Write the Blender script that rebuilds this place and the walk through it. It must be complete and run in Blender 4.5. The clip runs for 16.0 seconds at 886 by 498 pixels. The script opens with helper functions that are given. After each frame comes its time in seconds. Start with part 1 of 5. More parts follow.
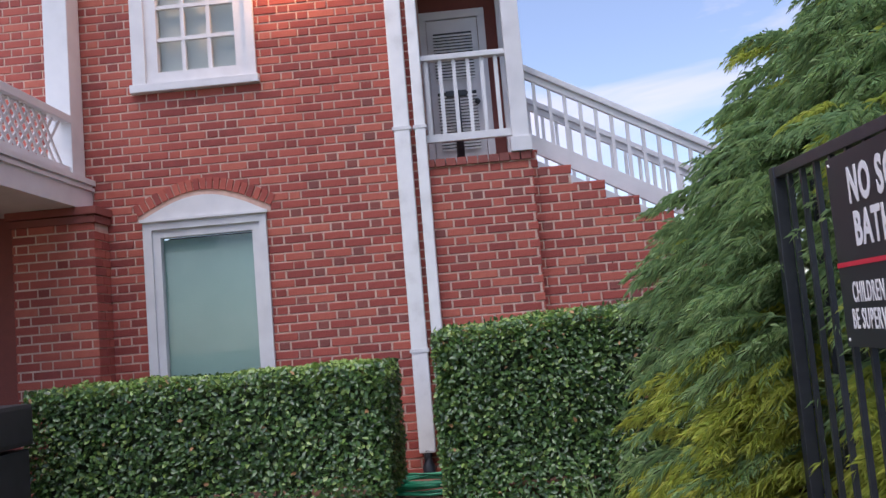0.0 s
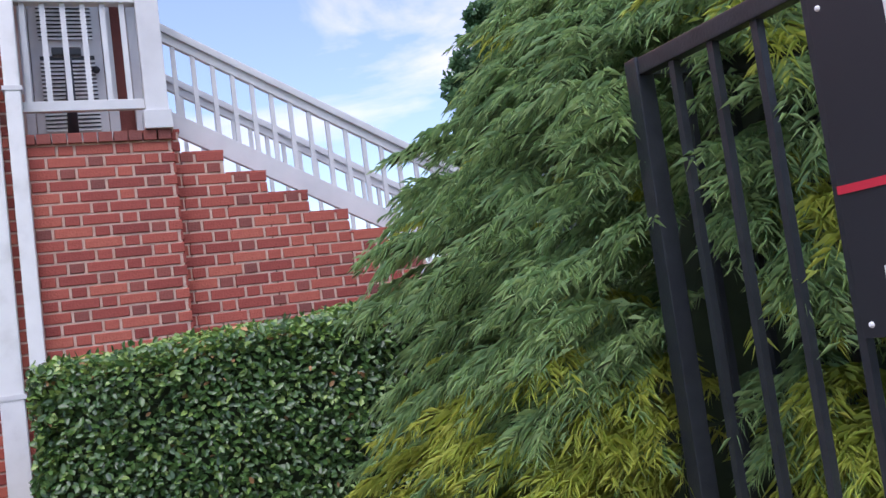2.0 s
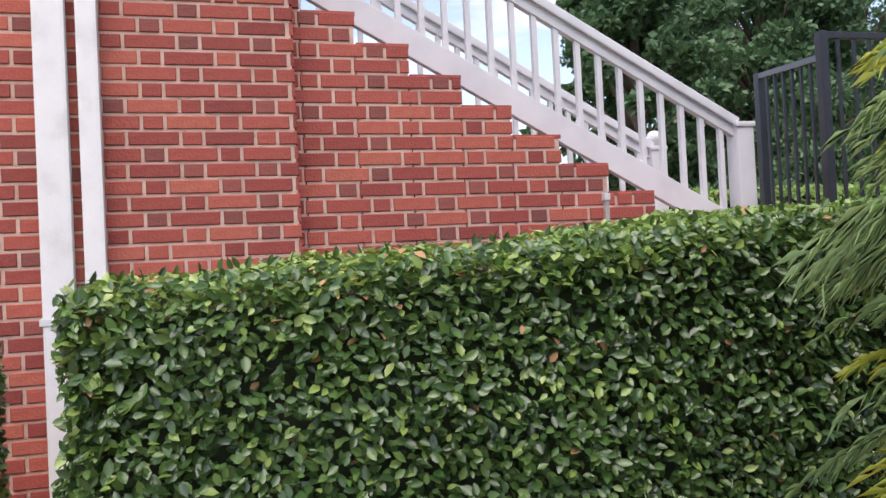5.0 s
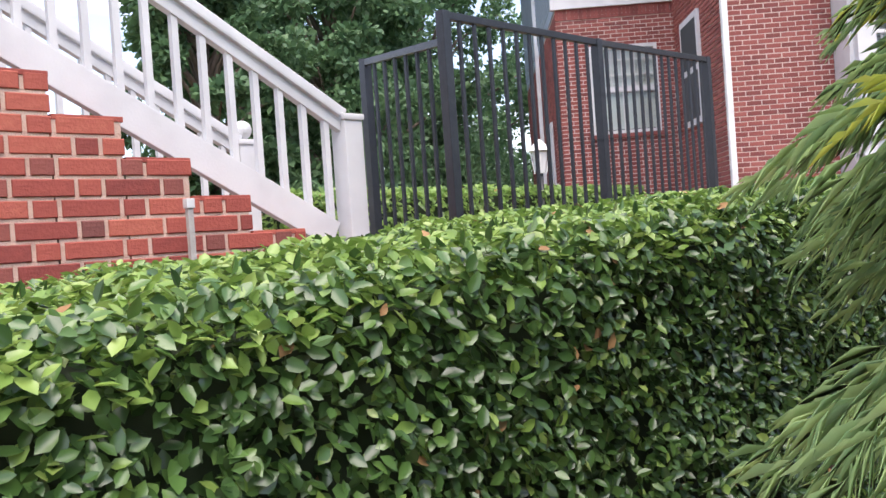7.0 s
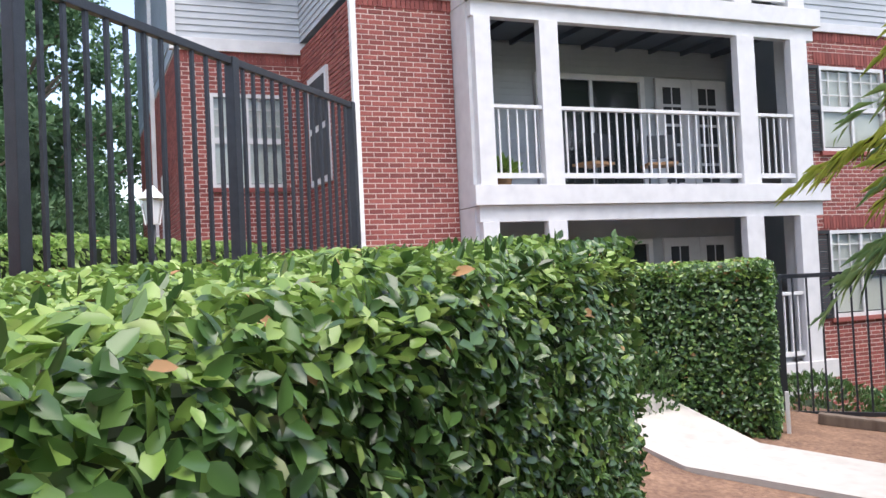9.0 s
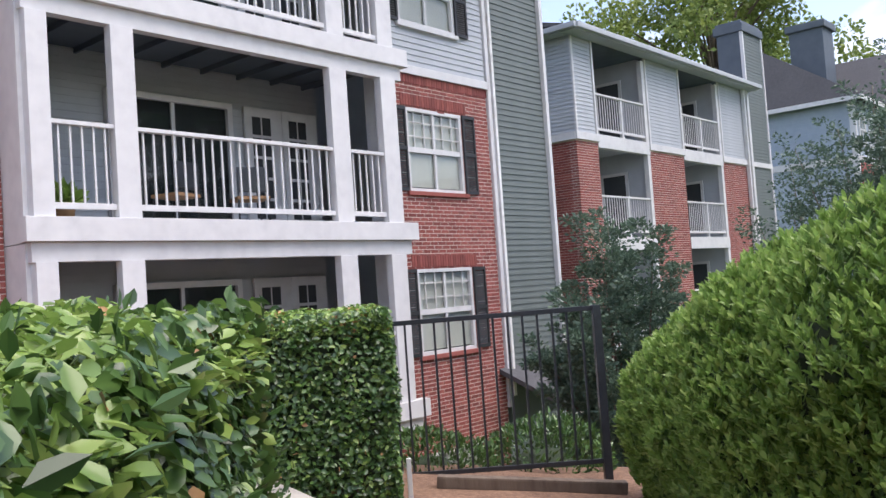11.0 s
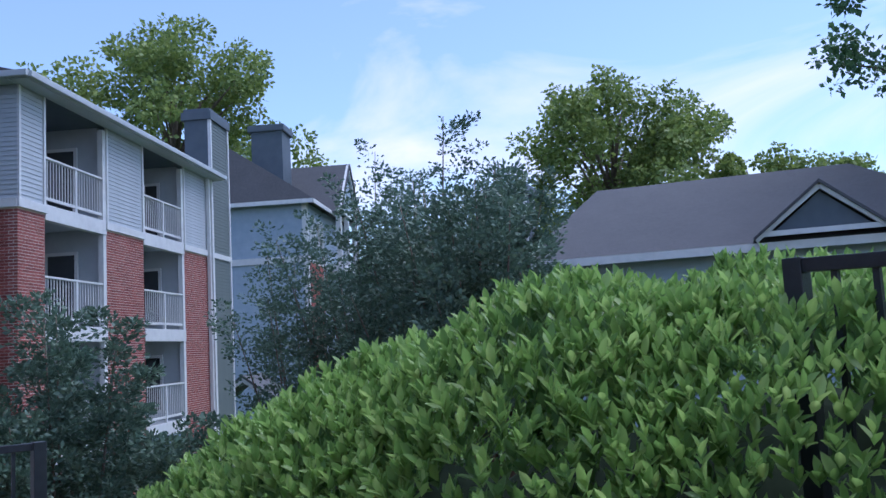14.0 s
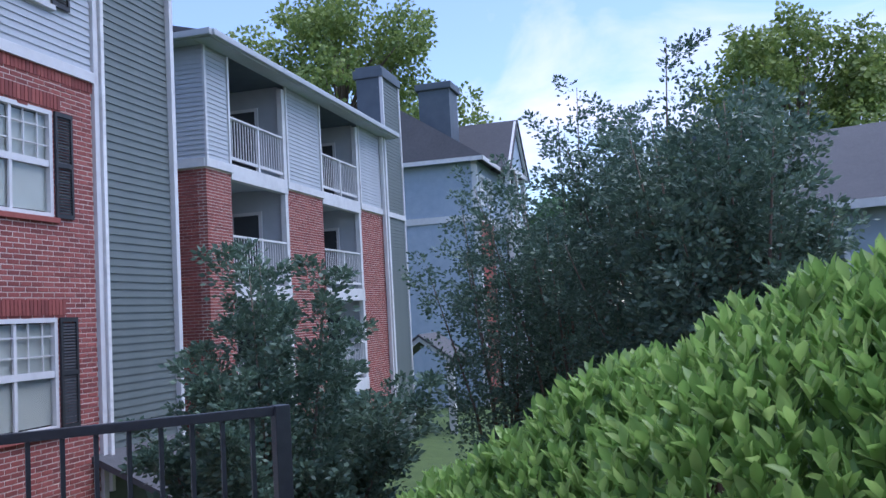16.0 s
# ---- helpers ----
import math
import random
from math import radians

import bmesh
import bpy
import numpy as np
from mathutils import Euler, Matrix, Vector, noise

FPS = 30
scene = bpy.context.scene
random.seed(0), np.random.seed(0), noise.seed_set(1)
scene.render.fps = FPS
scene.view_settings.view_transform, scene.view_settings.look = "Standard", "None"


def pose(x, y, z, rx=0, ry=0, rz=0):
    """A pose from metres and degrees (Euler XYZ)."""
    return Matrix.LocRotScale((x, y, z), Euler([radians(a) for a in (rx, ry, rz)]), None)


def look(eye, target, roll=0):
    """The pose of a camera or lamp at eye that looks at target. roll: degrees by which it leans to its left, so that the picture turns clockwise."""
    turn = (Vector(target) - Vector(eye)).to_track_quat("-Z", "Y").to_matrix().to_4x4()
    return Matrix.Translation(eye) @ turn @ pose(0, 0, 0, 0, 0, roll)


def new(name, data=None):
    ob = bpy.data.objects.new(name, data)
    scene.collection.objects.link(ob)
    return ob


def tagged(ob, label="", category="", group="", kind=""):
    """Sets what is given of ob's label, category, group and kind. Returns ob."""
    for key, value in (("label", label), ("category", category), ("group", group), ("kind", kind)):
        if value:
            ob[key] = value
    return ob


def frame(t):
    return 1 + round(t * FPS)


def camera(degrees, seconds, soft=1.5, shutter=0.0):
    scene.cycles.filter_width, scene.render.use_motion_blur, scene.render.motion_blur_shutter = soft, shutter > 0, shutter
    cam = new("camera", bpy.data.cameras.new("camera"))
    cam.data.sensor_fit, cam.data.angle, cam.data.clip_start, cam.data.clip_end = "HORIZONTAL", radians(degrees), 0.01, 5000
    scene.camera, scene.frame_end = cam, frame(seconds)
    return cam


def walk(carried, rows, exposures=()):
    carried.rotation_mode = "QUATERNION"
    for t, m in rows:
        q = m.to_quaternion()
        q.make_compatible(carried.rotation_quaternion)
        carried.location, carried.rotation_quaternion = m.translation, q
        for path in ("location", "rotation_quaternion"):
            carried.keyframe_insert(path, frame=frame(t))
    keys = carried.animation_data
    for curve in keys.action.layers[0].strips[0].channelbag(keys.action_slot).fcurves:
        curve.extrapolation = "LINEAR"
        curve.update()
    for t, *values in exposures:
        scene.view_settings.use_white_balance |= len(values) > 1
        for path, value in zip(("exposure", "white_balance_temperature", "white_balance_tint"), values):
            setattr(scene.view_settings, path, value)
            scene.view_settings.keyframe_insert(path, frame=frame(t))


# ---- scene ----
cam = camera(53.6, 16.0)
PATH = [
    (0, (-1.679, -7.74, 1.404), (-1.774, -5.751, 1.593), -4.8),
    (0.5, (-1.669, -7.344, 1.41), (-1.467, -5.368, 1.639), -8.4),
    (1, (-1.692, -6.995, 1.396), (-1.184, -5.077, 1.651), -9.4),
    (1.5, (-1.686, -6.627, 1.378), (-0.975, -4.771, 1.599), -9.0),
    (2, (-1.753, -6.228, 1.379), (-1.02, -4.374, 1.543), -7.6),
    (2.5, (-1.777, -5.867, 1.361), (-1.046, -4.011, 1.501), -4.7),
    (3, (-1.818, -5.512, 1.339), (-1.085, -3.655, 1.462), -2.9),
    (3.5, (-1.914, -5.219, 1.328), (-1.217, -3.347, 1.431), -2.0),
    (3.7, (-1.928, -5.121, 1.33), (-1.263, -3.238, 1.438), -1.5),
    (5.8, (-1.603, -4.112, 1.477), (-1.055, -2.189, 1.45), -3.2),
    (6, (-1.563, -4.009, 1.479), (-0.865, -2.135, 1.419), -3.1),
    (6.5, (-1.464, -3.674, 1.467), (-0.364, -2.005, 1.406), -2.8),
    (7, (-1.29, -3.44, 1.553), (0.101, -2.003, 1.53), -4.0),
    (7.5, (-1.169, -3.223, 1.56), (0.386, -1.967, 1.605), -5.3),
    (8, (-0.986, -3.045, 1.562), (0.72, -2.003, 1.619), -4.3),
    (8.2, (-0.893, -2.989, 1.565), (0.851, -2.012, 1.621), -3.4),
    (10.3, (0.29, -2.544, 1.654), (2.281, -2.366, 1.728), -4.7),
    (10.5, (0.434, -2.523, 1.67), (2.431, -2.444, 1.75), -4.5),
    (11, (0.748, -2.503, 1.678), (2.735, -2.712, 1.769), -4.0),
    (11.5, (1.109, -2.542, 1.691), (3.033, -3.075, 1.802), -3.7),
    (12, (1.455, -2.579, 1.717), (3.272, -3.402, 1.864), -3.1),
    (12.5, (1.762, -2.683, 1.743), (3.463, -3.718, 1.931), -2.5),
    (13, (2.038, -2.784, 1.786), (3.642, -3.957, 2.012), -2.3),
    (13.5, (2.341, -2.876, 1.826), (3.881, -4.131, 2.057), -3.1),
    (14, (2.639, -2.956, 1.84), (4.131, -4.27, 2.057), -3.1),
    (14.5, (2.948, -3.014, 1.842), (4.416, -4.357, 2.037), -2.8),
    (15, (3.273, -3.062, 1.841), (4.761, -4.387, 2.013), -2.7),
    (15.5, (3.594, -3.104, 1.822), (5.161, -4.337, 1.984), -2.6),
    (16, (3.905, -3.105, 1.792), (5.617, -4.129, 1.942), -3.2),
]
walk(cam, [(t, look(eye, target, roll)) for t, eye, target, roll in PATH], exposures=[(0, 1.08, 6200, 20), (1.5, 1.25, 6000, 20), (3, 1.47, 6600, 18), (6, 1.7, 7000, 21), (7, 1.95, 7000, 17), (8, 2.0, 6800, 14), (10.5, 1.7, 6900, 15), (12.5, 1.5, 6800, 26), (14, 1.07, 5300, 17), (16, 1.25, 5400, 19)])


# ---- light ----
def sky_world():
    w = bpy.data.worlds.new("sky")
    w.use_nodes = True
    scene.world = w
    nt = w.node_tree
    nt.nodes.clear()
    out = nt.nodes.new("ShaderNodeOutputWorld")
    bg = nt.nodes.new("ShaderNodeBackground")
    sky = nt.nodes.new("ShaderNodeTexSky")
    sky.sky_type = "NISHITA"
    sky.sun_disc = False
    sky.sun_elevation = radians(SUN_UP)
    sky.sun_rotation = radians(SUN_TURN)
    sky.air_density, sky.dust_density, sky.ozone_density = 1.0, 0.6, 1.6
    co = nt.nodes.new("ShaderNodeTexCoord")
    mp = nt.nodes.new("ShaderNodeMapping")
    mp.inputs["Scale"].default_value = (1.3, 1.3, 3.6)
    mp.inputs["Rotation"].default_value = (0.25, 0.35, 0.5)
    n1 = nt.nodes.new("ShaderNodeTexNoise")
    n1.inputs["Scale"].default_value = 1.7
    n1.inputs["Detail"].default_value = 7
    n1.inputs["Roughness"].default_value = 0.55
    n1.inputs["Distortion"].default_value = 0.7
    ramp = nt.nodes.new("ShaderNodeValToRGB")
    ramp.color_ramp.elements[0].position, ramp.color_ramp.elements[1].position = 0.50, 0.74
    ramp.color_ramp.elements[0].color, ramp.color_ramp.elements[1].color = (0.07, 0.07, 0.07, 1), (0.92, 0.92, 0.92, 1)
    mix = nt.nodes.new("ShaderNodeMix")
    mix.data_type = "RGBA"
    mix.inputs["B"].default_value = CLOUD
    nt.links.new(co.outputs["Generated"], mp.inputs["Vector"])
    nt.links.new(mp.outputs[0], n1.inputs["Vector"])
    nt.links.new(n1.outputs["Fac"], ramp.inputs["Fac"])
    nt.links.new(ramp.outputs["Color"], mix.inputs["Factor"])
    nt.links.new(sky.outputs["Color"], mix.inputs["A"])
    nt.links.new(mix.outputs["Result"], bg.inputs["Color"])
    bg.inputs["Strength"].default_value = SKY
    nt.links.new(bg.outputs[0], out.inputs["Surface"])


SUN_UP, SUN_TURN, SKY = 67.0, 205.0, 0.1
CLOUD = (6.0, 5.3, 5.4, 1)
sky_world()
sun_data = bpy.data.lights.new("sun", "SUN")
sun_data.energy, sun_data.angle, sun_data.color = 1.5, radians(60), (1.0, 0.96, 0.90)
sun = new("sun", sun_data)
_a = radians(SUN_TURN)
sun.matrix_world = look((math.sin(_a) * 60, math.cos(_a) * 60, 60 * math.tan(radians(SUN_UP))), (0, 0, 0))


# ---- materials ----
def material(name, stops, rough=0.7, scale=8.0, bump=0.0, bump_scale=40.0, metal=0.0, spread=0.0, coat=0.0, spec=0.5, stretch=(1, 1, 1), through_light=0.0):
    """Colour ramp over noise (object space), shifted per piece by spread; two scales of variation."""
    m = bpy.data.materials.new(name)
    m.use_nodes = True
    nt = m.node_tree
    b = nt.nodes["Principled BSDF"]
    b.inputs["Roughness"].default_value = rough
    b.inputs["Metallic"].default_value = metal
    b.inputs["Specular IOR Level"].default_value = spec
    b.inputs["Coat Weight"].default_value = coat
    co = nt.nodes.new("ShaderNodeTexCoord")
    mp = nt.nodes.new("ShaderNodeMapping")
    mp.inputs["Scale"].default_value = stretch
    nt.links.new(co.outputs["Object"], mp.inputs["Vector"])
    n1 = nt.nodes.new("ShaderNodeTexNoise")
    n1.inputs["Scale"].default_value, n1.inputs["Detail"].default_value = scale, 6
    n2 = nt.nodes.new("ShaderNodeTexNoise")
    n2.inputs["Scale"].default_value, n2.inputs["Detail"].default_value = scale * 0.13, 3
    for n in (n1, n2):
        nt.links.new(mp.outputs[0], n.inputs["Vector"])

    def op(kind, a, c):
        q = nt.nodes.new("ShaderNodeMath")
        q.operation = kind
        for i, v in enumerate((a, c)):
            if isinstance(v, (int, float)):
                q.inputs[i].default_value = v
            else:
                nt.links.new(v, q.inputs[i])
        return q.outputs[0]

    v = op("ADD", op("MULTIPLY", n1.outputs["Fac"], 0.6), op("MULTIPLY", n2.outputs["Fac"], 0.4))
    if spread:
        oi = nt.nodes.new("ShaderNodeObjectInfo")
        ge = nt.nodes.new("ShaderNodeNewGeometry")
        r = op("FRACT", op("ADD", oi.outputs["Random"], ge.outputs["Random Per Island"]), 0.0)
        v = op("ADD", op("MULTIPLY", v, 1 - spread), op("MULTIPLY", r, spread))
    ramp = nt.nodes.new("ShaderNodeValToRGB")
    el = ramp.color_ramp.elements
    lo, hi = (0.28, 0.72) if not spread else (0.12, 0.88)
    while len(el) < len(stops):
        el.new(0.5)
    for i, c in enumerate(stops):
        el[i].position = lo + (hi - lo) * i / max(1, len(stops) - 1)
        el[i].color = (*c, 1)
    nt.links.new(v, ramp.inputs["Fac"])
    nt.links.new(ramp.outputs["Color"], b.inputs["Base Color"])
    if bump:
        n3 = nt.nodes.new("ShaderNodeTexNoise")
        n3.inputs["Scale"].default_value, n3.inputs["Detail"].default_value = bump_scale, 5
        nt.links.new(mp.outputs[0], n3.inputs["Vector"])
        bp = nt.nodes.new("ShaderNodeBump")
        bp.inputs["Strength"].default_value, bp.inputs["Distance"].default_value = bump, 0.01
        nt.links.new(n3.outputs["Fac"], bp.inputs["Height"])
        nt.links.new(bp.outputs[0], b.inputs["Normal"])
    if through_light:
        tr = nt.nodes.new("ShaderNodeBsdfTranslucent")
        nt.links.new(ramp.outputs["Color"], tr.inputs["Color"])
        mx = nt.nodes.new("ShaderNodeMixShader")
        mx.inputs[0].default_value = through_light
        nt.links.new(b.outputs[0], mx.inputs[1])
        nt.links.new(tr.outputs[0], mx.inputs[2])
        nt.links.new(mx.outputs[0], nt.nodes["Material Output"].inputs["Surface"])
    return m


def glass(name):
    m = bpy.data.materials.new(name)
    m.use_nodes = True
    nt = m.node_tree
    nt.nodes.clear()
    out = nt.nodes.new("ShaderNodeOutputMaterial")
    tr, gl, mx, fr = (nt.nodes.new("ShaderNode" + k) for k in ("BsdfTransparent", "BsdfGlossy", "MixShader", "Fresnel"))
    tr.inputs["Color"].default_value = (0.82, 0.88, 0.87, 1)
    gl.inputs["Roughness"].default_value = 0.03
    fr.inputs["IOR"].default_value = 1.6
    nt.links.new(fr.outputs[0], mx.inputs[0])
    nt.links.new(tr.outputs[0], mx.inputs[1])
    nt.links.new(gl.outputs[0], mx.inputs[2])
    nt.links.new(mx.outputs[0], out.inputs["Surface"])
    return m


BRICK = material("red_brick", [(0.19, 0.042, 0.035), (0.28, 0.058, 0.045), (0.35, 0.076, 0.055), (0.41, 0.10, 0.068), (0.48, 0.145, 0.092)], 0.85, 18, 0.5, 60, spread=0.55)
BRICK_D = material("weathered_brick", [(0.17, 0.06, 0.052), (0.24, 0.072, 0.058), (0.31, 0.085, 0.065)], 0.9, 18, 0.5, 60, spread=0.5)
BRICK_C = material("apartment_brick", [(0.15, 0.042, 0.038), (0.22, 0.058, 0.05), (0.29, 0.08, 0.066), (0.35, 0.115, 0.095)], 0.85, 14, 0.3, 50, spread=0.5)
MORTAR = material("mortar", [(0.45, 0.27, 0.21), (0.57, 0.39, 0.31), (0.66, 0.49, 0.40)], 0.95, 12, 0.5, 120)
MORTAR_C = material("pale_mortar", [(0.54, 0.42, 0.37), (0.68, 0.55, 0.49)], 0.95, 12, 0.4, 100)
WHITE = material("white_paint", [(0.54, 0.54, 0.55), (0.63, 0.63, 0.635), (0.69, 0.69, 0.69)], 0.5, 5, 0.08, 90)
WHITE_OLD = material("weathered_white_paint", [(0.55, 0.54, 0.52), (0.75, 0.75, 0.74), (0.82, 0.82, 0.81)], 0.55, 6, 0.15, 80)
GREY = material("light_grey_siding", [(0.38, 0.41, 0.44), (0.46, 0.49, 0.52)], 0.6, 3, 0.05, 60)
BLUE = material("blue_grey_siding", [(0.30, 0.37, 0.45), (0.39, 0.46, 0.54)], 0.6, 3, 0.05, 60)
DARK = material("green_grey_siding", [(0.10, 0.125, 0.12), (0.145, 0.17, 0.165)], 0.6, 3, 0.05, 60)
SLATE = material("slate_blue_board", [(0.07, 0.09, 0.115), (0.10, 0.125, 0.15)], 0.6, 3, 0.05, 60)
BLACK = material("black_metal", [(0.016, 0.019, 0.025), (0.032, 0.036, 0.044)], 0.36, 30, 0.1, 160, spec=0.5)
SIGN = material("dark_sign_panel", [(0.016, 0.018, 0.024), (0.024, 0.026, 0.033)], 0.4, 4)
LETTER = material("white_letters", [(0.72, 0.72, 0.72), (0.8, 0.8, 0.8)], 0.5, 6)
RED = material("red_stripe", [(0.55, 0.02, 0.045), (0.62, 0.03, 0.06)], 0.5, 6)
SHUTTER = material("black_shutter", [(0.018, 0.019, 0.022), (0.032, 0.034, 0.038)], 0.55, 10, 0.1, 60)
SHINGLE = material("roof_shingle", [(0.045, 0.046, 0.052), (0.08, 0.082, 0.09), (0.115, 0.117, 0.125)], 0.95, 9, 0.5, 80, spread=0.4)
GLASS = glass("window_glass")
BLIND = material("white_blind", [(0.62, 0.63, 0.62), (0.72, 0.73, 0.72)], 0.6, 4)
AQUA = material("pale_aqua_blind", [(0.36, 0.52, 0.50), (0.44, 0.60, 0.57)], 0.6, 4)
# Sheets behind glass and slats: the lack of light put into a dark colour.
UNLIT = material("unlit_depth", [(0.03, 0.035, 0.04), (0.06, 0.065, 0.07)], 0.9, 2)
CONCRETE = material("concrete", [(0.33, 0.31, 0.285), (0.43, 0.41, 0.38), (0.48, 0.46, 0.43)], 0.9, 9, 0.3, 90)
MULCH = material("pine_mulch", [(0.05, 0.026, 0.016), (0.14, 0.07, 0.042), (0.26, 0.14, 0.085)], 0.95, 26, 0.8, 50)
HOSE = material("green_hose", [(0.02, 0.26, 0.13), (0.03, 0.36, 0.19)], 0.35, 20, 0.1, 60)
BARK = material("bark", [(0.07, 0.05, 0.04), (0.15, 0.115, 0.09), (0.2, 0.16, 0.13)], 0.95, 14, 0.7, 30, stretch=(1, 1, 0.25))
LEAF = material("holly_leaf", [(0.026, 0.06, 0.022), (0.05, 0.115, 0.032), (0.08, 0.17, 0.042), (0.13, 0.23, 0.06)], 0.3, 6, spread=0.6, spec=0.7, through_light=0.2)
# Young leaf green, kept bright to paint skylight onto the hedge tops.
LEAF_BRIGHT = material("bright_young_leaf", [(0.13, 0.23, 0.055), (0.22, 0.36, 0.08), (0.36, 0.48, 0.14)], 0.32, 6, spread=0.6, spec=0.65, through_light=0.3)
LEAF_BROWN = material("dry_leaf", [(0.2, 0.11, 0.045), (0.4, 0.23, 0.10)], 0.7, 6, spread=0.6)
LEAF_BAY = material("bay_leaf", [(0.12, 0.22, 0.06), (0.21, 0.36, 0.09), (0.31, 0.47, 0.13), (0.44, 0.58, 0.21)], 0.36, 4, spread=0.6, spec=0.5, through_light=0.5)
# Older bay leaves, coloured darker to hold the shade within the bush.
LEAF_BAY_SHADE = material("old_shaded_bay_leaf", [(0.08, 0.16, 0.055), (0.14, 0.25, 0.08), (0.21, 0.34, 0.11)], 0.34, 4, spread=0.6, spec=0.5, through_light=0.45)
CYPRESS = material("cypress_thread", [(0.16, 0.28, 0.15), (0.27, 0.43, 0.20), (0.41, 0.57, 0.25), (0.54, 0.67, 0.31)], 0.6, 2.2, spread=0.4, spec=0.3, through_light=0.42)
CYPRESS_GOLD = material("golden_cypress_thread", [(0.36, 0.48, 0.10), (0.56, 0.63, 0.13), (0.74, 0.74, 0.18)], 0.6, 2.5, spread=0.45, spec=0.3, through_light=0.42)
MYRTLE = material("myrtle_leaf", [(0.06, 0.11, 0.085), (0.10, 0.165, 0.115), (0.16, 0.24, 0.155)], 0.42, 2, spread=0.5, spec=0.5, through_light=0.3)
TREE = material("tree_leaf", [(0.09, 0.155, 0.05), (0.19, 0.26, 0.07), (0.36, 0.42, 0.115)], 0.5, 0.25, spread=0.45, spec=0.35, through_light=0.4)
TREE_DARK = material("dark_tree_leaf", [(0.05, 0.115, 0.06), (0.10, 0.195, 0.09), (0.16, 0.27, 0.12)], 0.5, 0.6, spread=0.5, spec=0.35, through_light=0.3)
GRASSY = material("strap_leaf", [(0.08, 0.16, 0.04), (0.16, 0.28, 0.08), (0.3, 0.4, 0.17)], 0.5, 5, spread=0.6, through_light=0.2)
# Solid plant cores, with the shade between leaves put into the dark colour.
INNER = material("inner_shade", [(0.02, 0.034, 0.018), (0.04, 0.06, 0.03)], 0.95, 10)
WOODEN = material("wood", [(0.25, 0.13, 0.06), (0.38, 0.22, 0.11)], 0.6, 10, 0.2, 40)


def ground_material():
    m = material("ground", [(0.09, 0.05, 0.034), (0.19, 0.11, 0.072), (0.32, 0.2, 0.13)], 0.95, 30, 0.8, 60)
    nt = m.node_tree
    b = nt.nodes["Principled BSDF"]
    old = b.inputs["Base Color"].links[0].from_socket
    co = nt.nodes.new("ShaderNodeTexCoord")
    ln = nt.nodes.new("ShaderNodeVectorMath")
    ln.operation = "LENGTH"
    rg = nt.nodes.new("ShaderNodeMapRange")
    rg.inputs["From Min"].default_value, rg.inputs["From Max"].default_value = 13, 16
    gn = nt.nodes.new("ShaderNodeTexNoise")
    gn.inputs["Scale"].default_value = 3
    gn.inputs["Detail"].default_value = 8
    gr = nt.nodes.new("ShaderNodeValToRGB")
    gr.color_ramp.elements[0].color, gr.color_ramp.elements[1].color = (0.03, 0.06, 0.015, 1), (0.09, 0.14, 0.035, 1)
    mix = nt.nodes.new("ShaderNodeMix")
    mix.data_type = "RGBA"
    nt.links.new(co.outputs["Object"], ln.inputs[0])
    nt.links.new(co.outputs["Object"], gn.inputs["Vector"])
    nt.links.new(gn.outputs["Fac"], gr.inputs["Fac"])
    nt.links.new(ln.outputs["Value"], rg.inputs["Value"])
    nt.links.new(rg.outputs["Result"], mix.inputs["Factor"])
    nt.links.new(old, mix.inputs["A"])
    nt.links.new(gr.outputs["Color"], mix.inputs["B"])
    nt.links.new(mix.outputs["Result"], b.inputs["Base Color"])
    return m


# ---- building blocks ----
def box(bm, x0, x1, y0, y1, z0, z1, bevel=0.0):
    vs = [bm.verts.new(p) for p in ((x0, y0, z0), (x1, y0, z0), (x1, y1, z0), (x0, y1, z0), (x0, y0, z1), (x1, y0, z1), (x1, y1, z1), (x0, y1, z1))]
    fs = [bm.faces.new([vs[i] for i in f]) for f in ((0, 3, 2, 1), (4, 5, 6, 7), (0, 1, 5, 4), (1, 2, 6, 5), (2, 3, 7, 6), (3, 0, 4, 7))]
    if bevel:
        es = list({e for f in fs for e in f.edges})
        bmesh.ops.bevel(bm, geom=es, offset=bevel, segments=2, affect="EDGES", profile=0.7)


def beam(bm, a, b, w, h, bevel=0.0):
    """A straight bar from a to b, w wide and h deep."""
    a, b = Vector(a), Vector(b)
    d = (b - a).normalized()
    side = d.cross(Vector((0, 0, 1)))
    side = side.normalized() if side.length > 1e-4 else Vector((1, 0, 0))
    up = side.cross(d)
    vs = [bm.verts.new(p + side * sx * w / 2 + up * sz * h / 2) for p in (a, b) for sx, sz in ((-1, -1), (1, -1), (1, 1), (-1, 1))]
    fs = [bm.faces.new([vs[i] for i in f]) for f in ((0, 1, 2, 3), (7, 6, 5, 4), (0, 4, 5, 1), (1, 5, 6, 2), (2, 6, 7, 3), (3, 7, 4, 0))]
    if bevel:
        bmesh.ops.bevel(bm, geom=list({e for f in fs for e in f.edges}), offset=bevel, segments=2, affect="EDGES", profile=0.7)


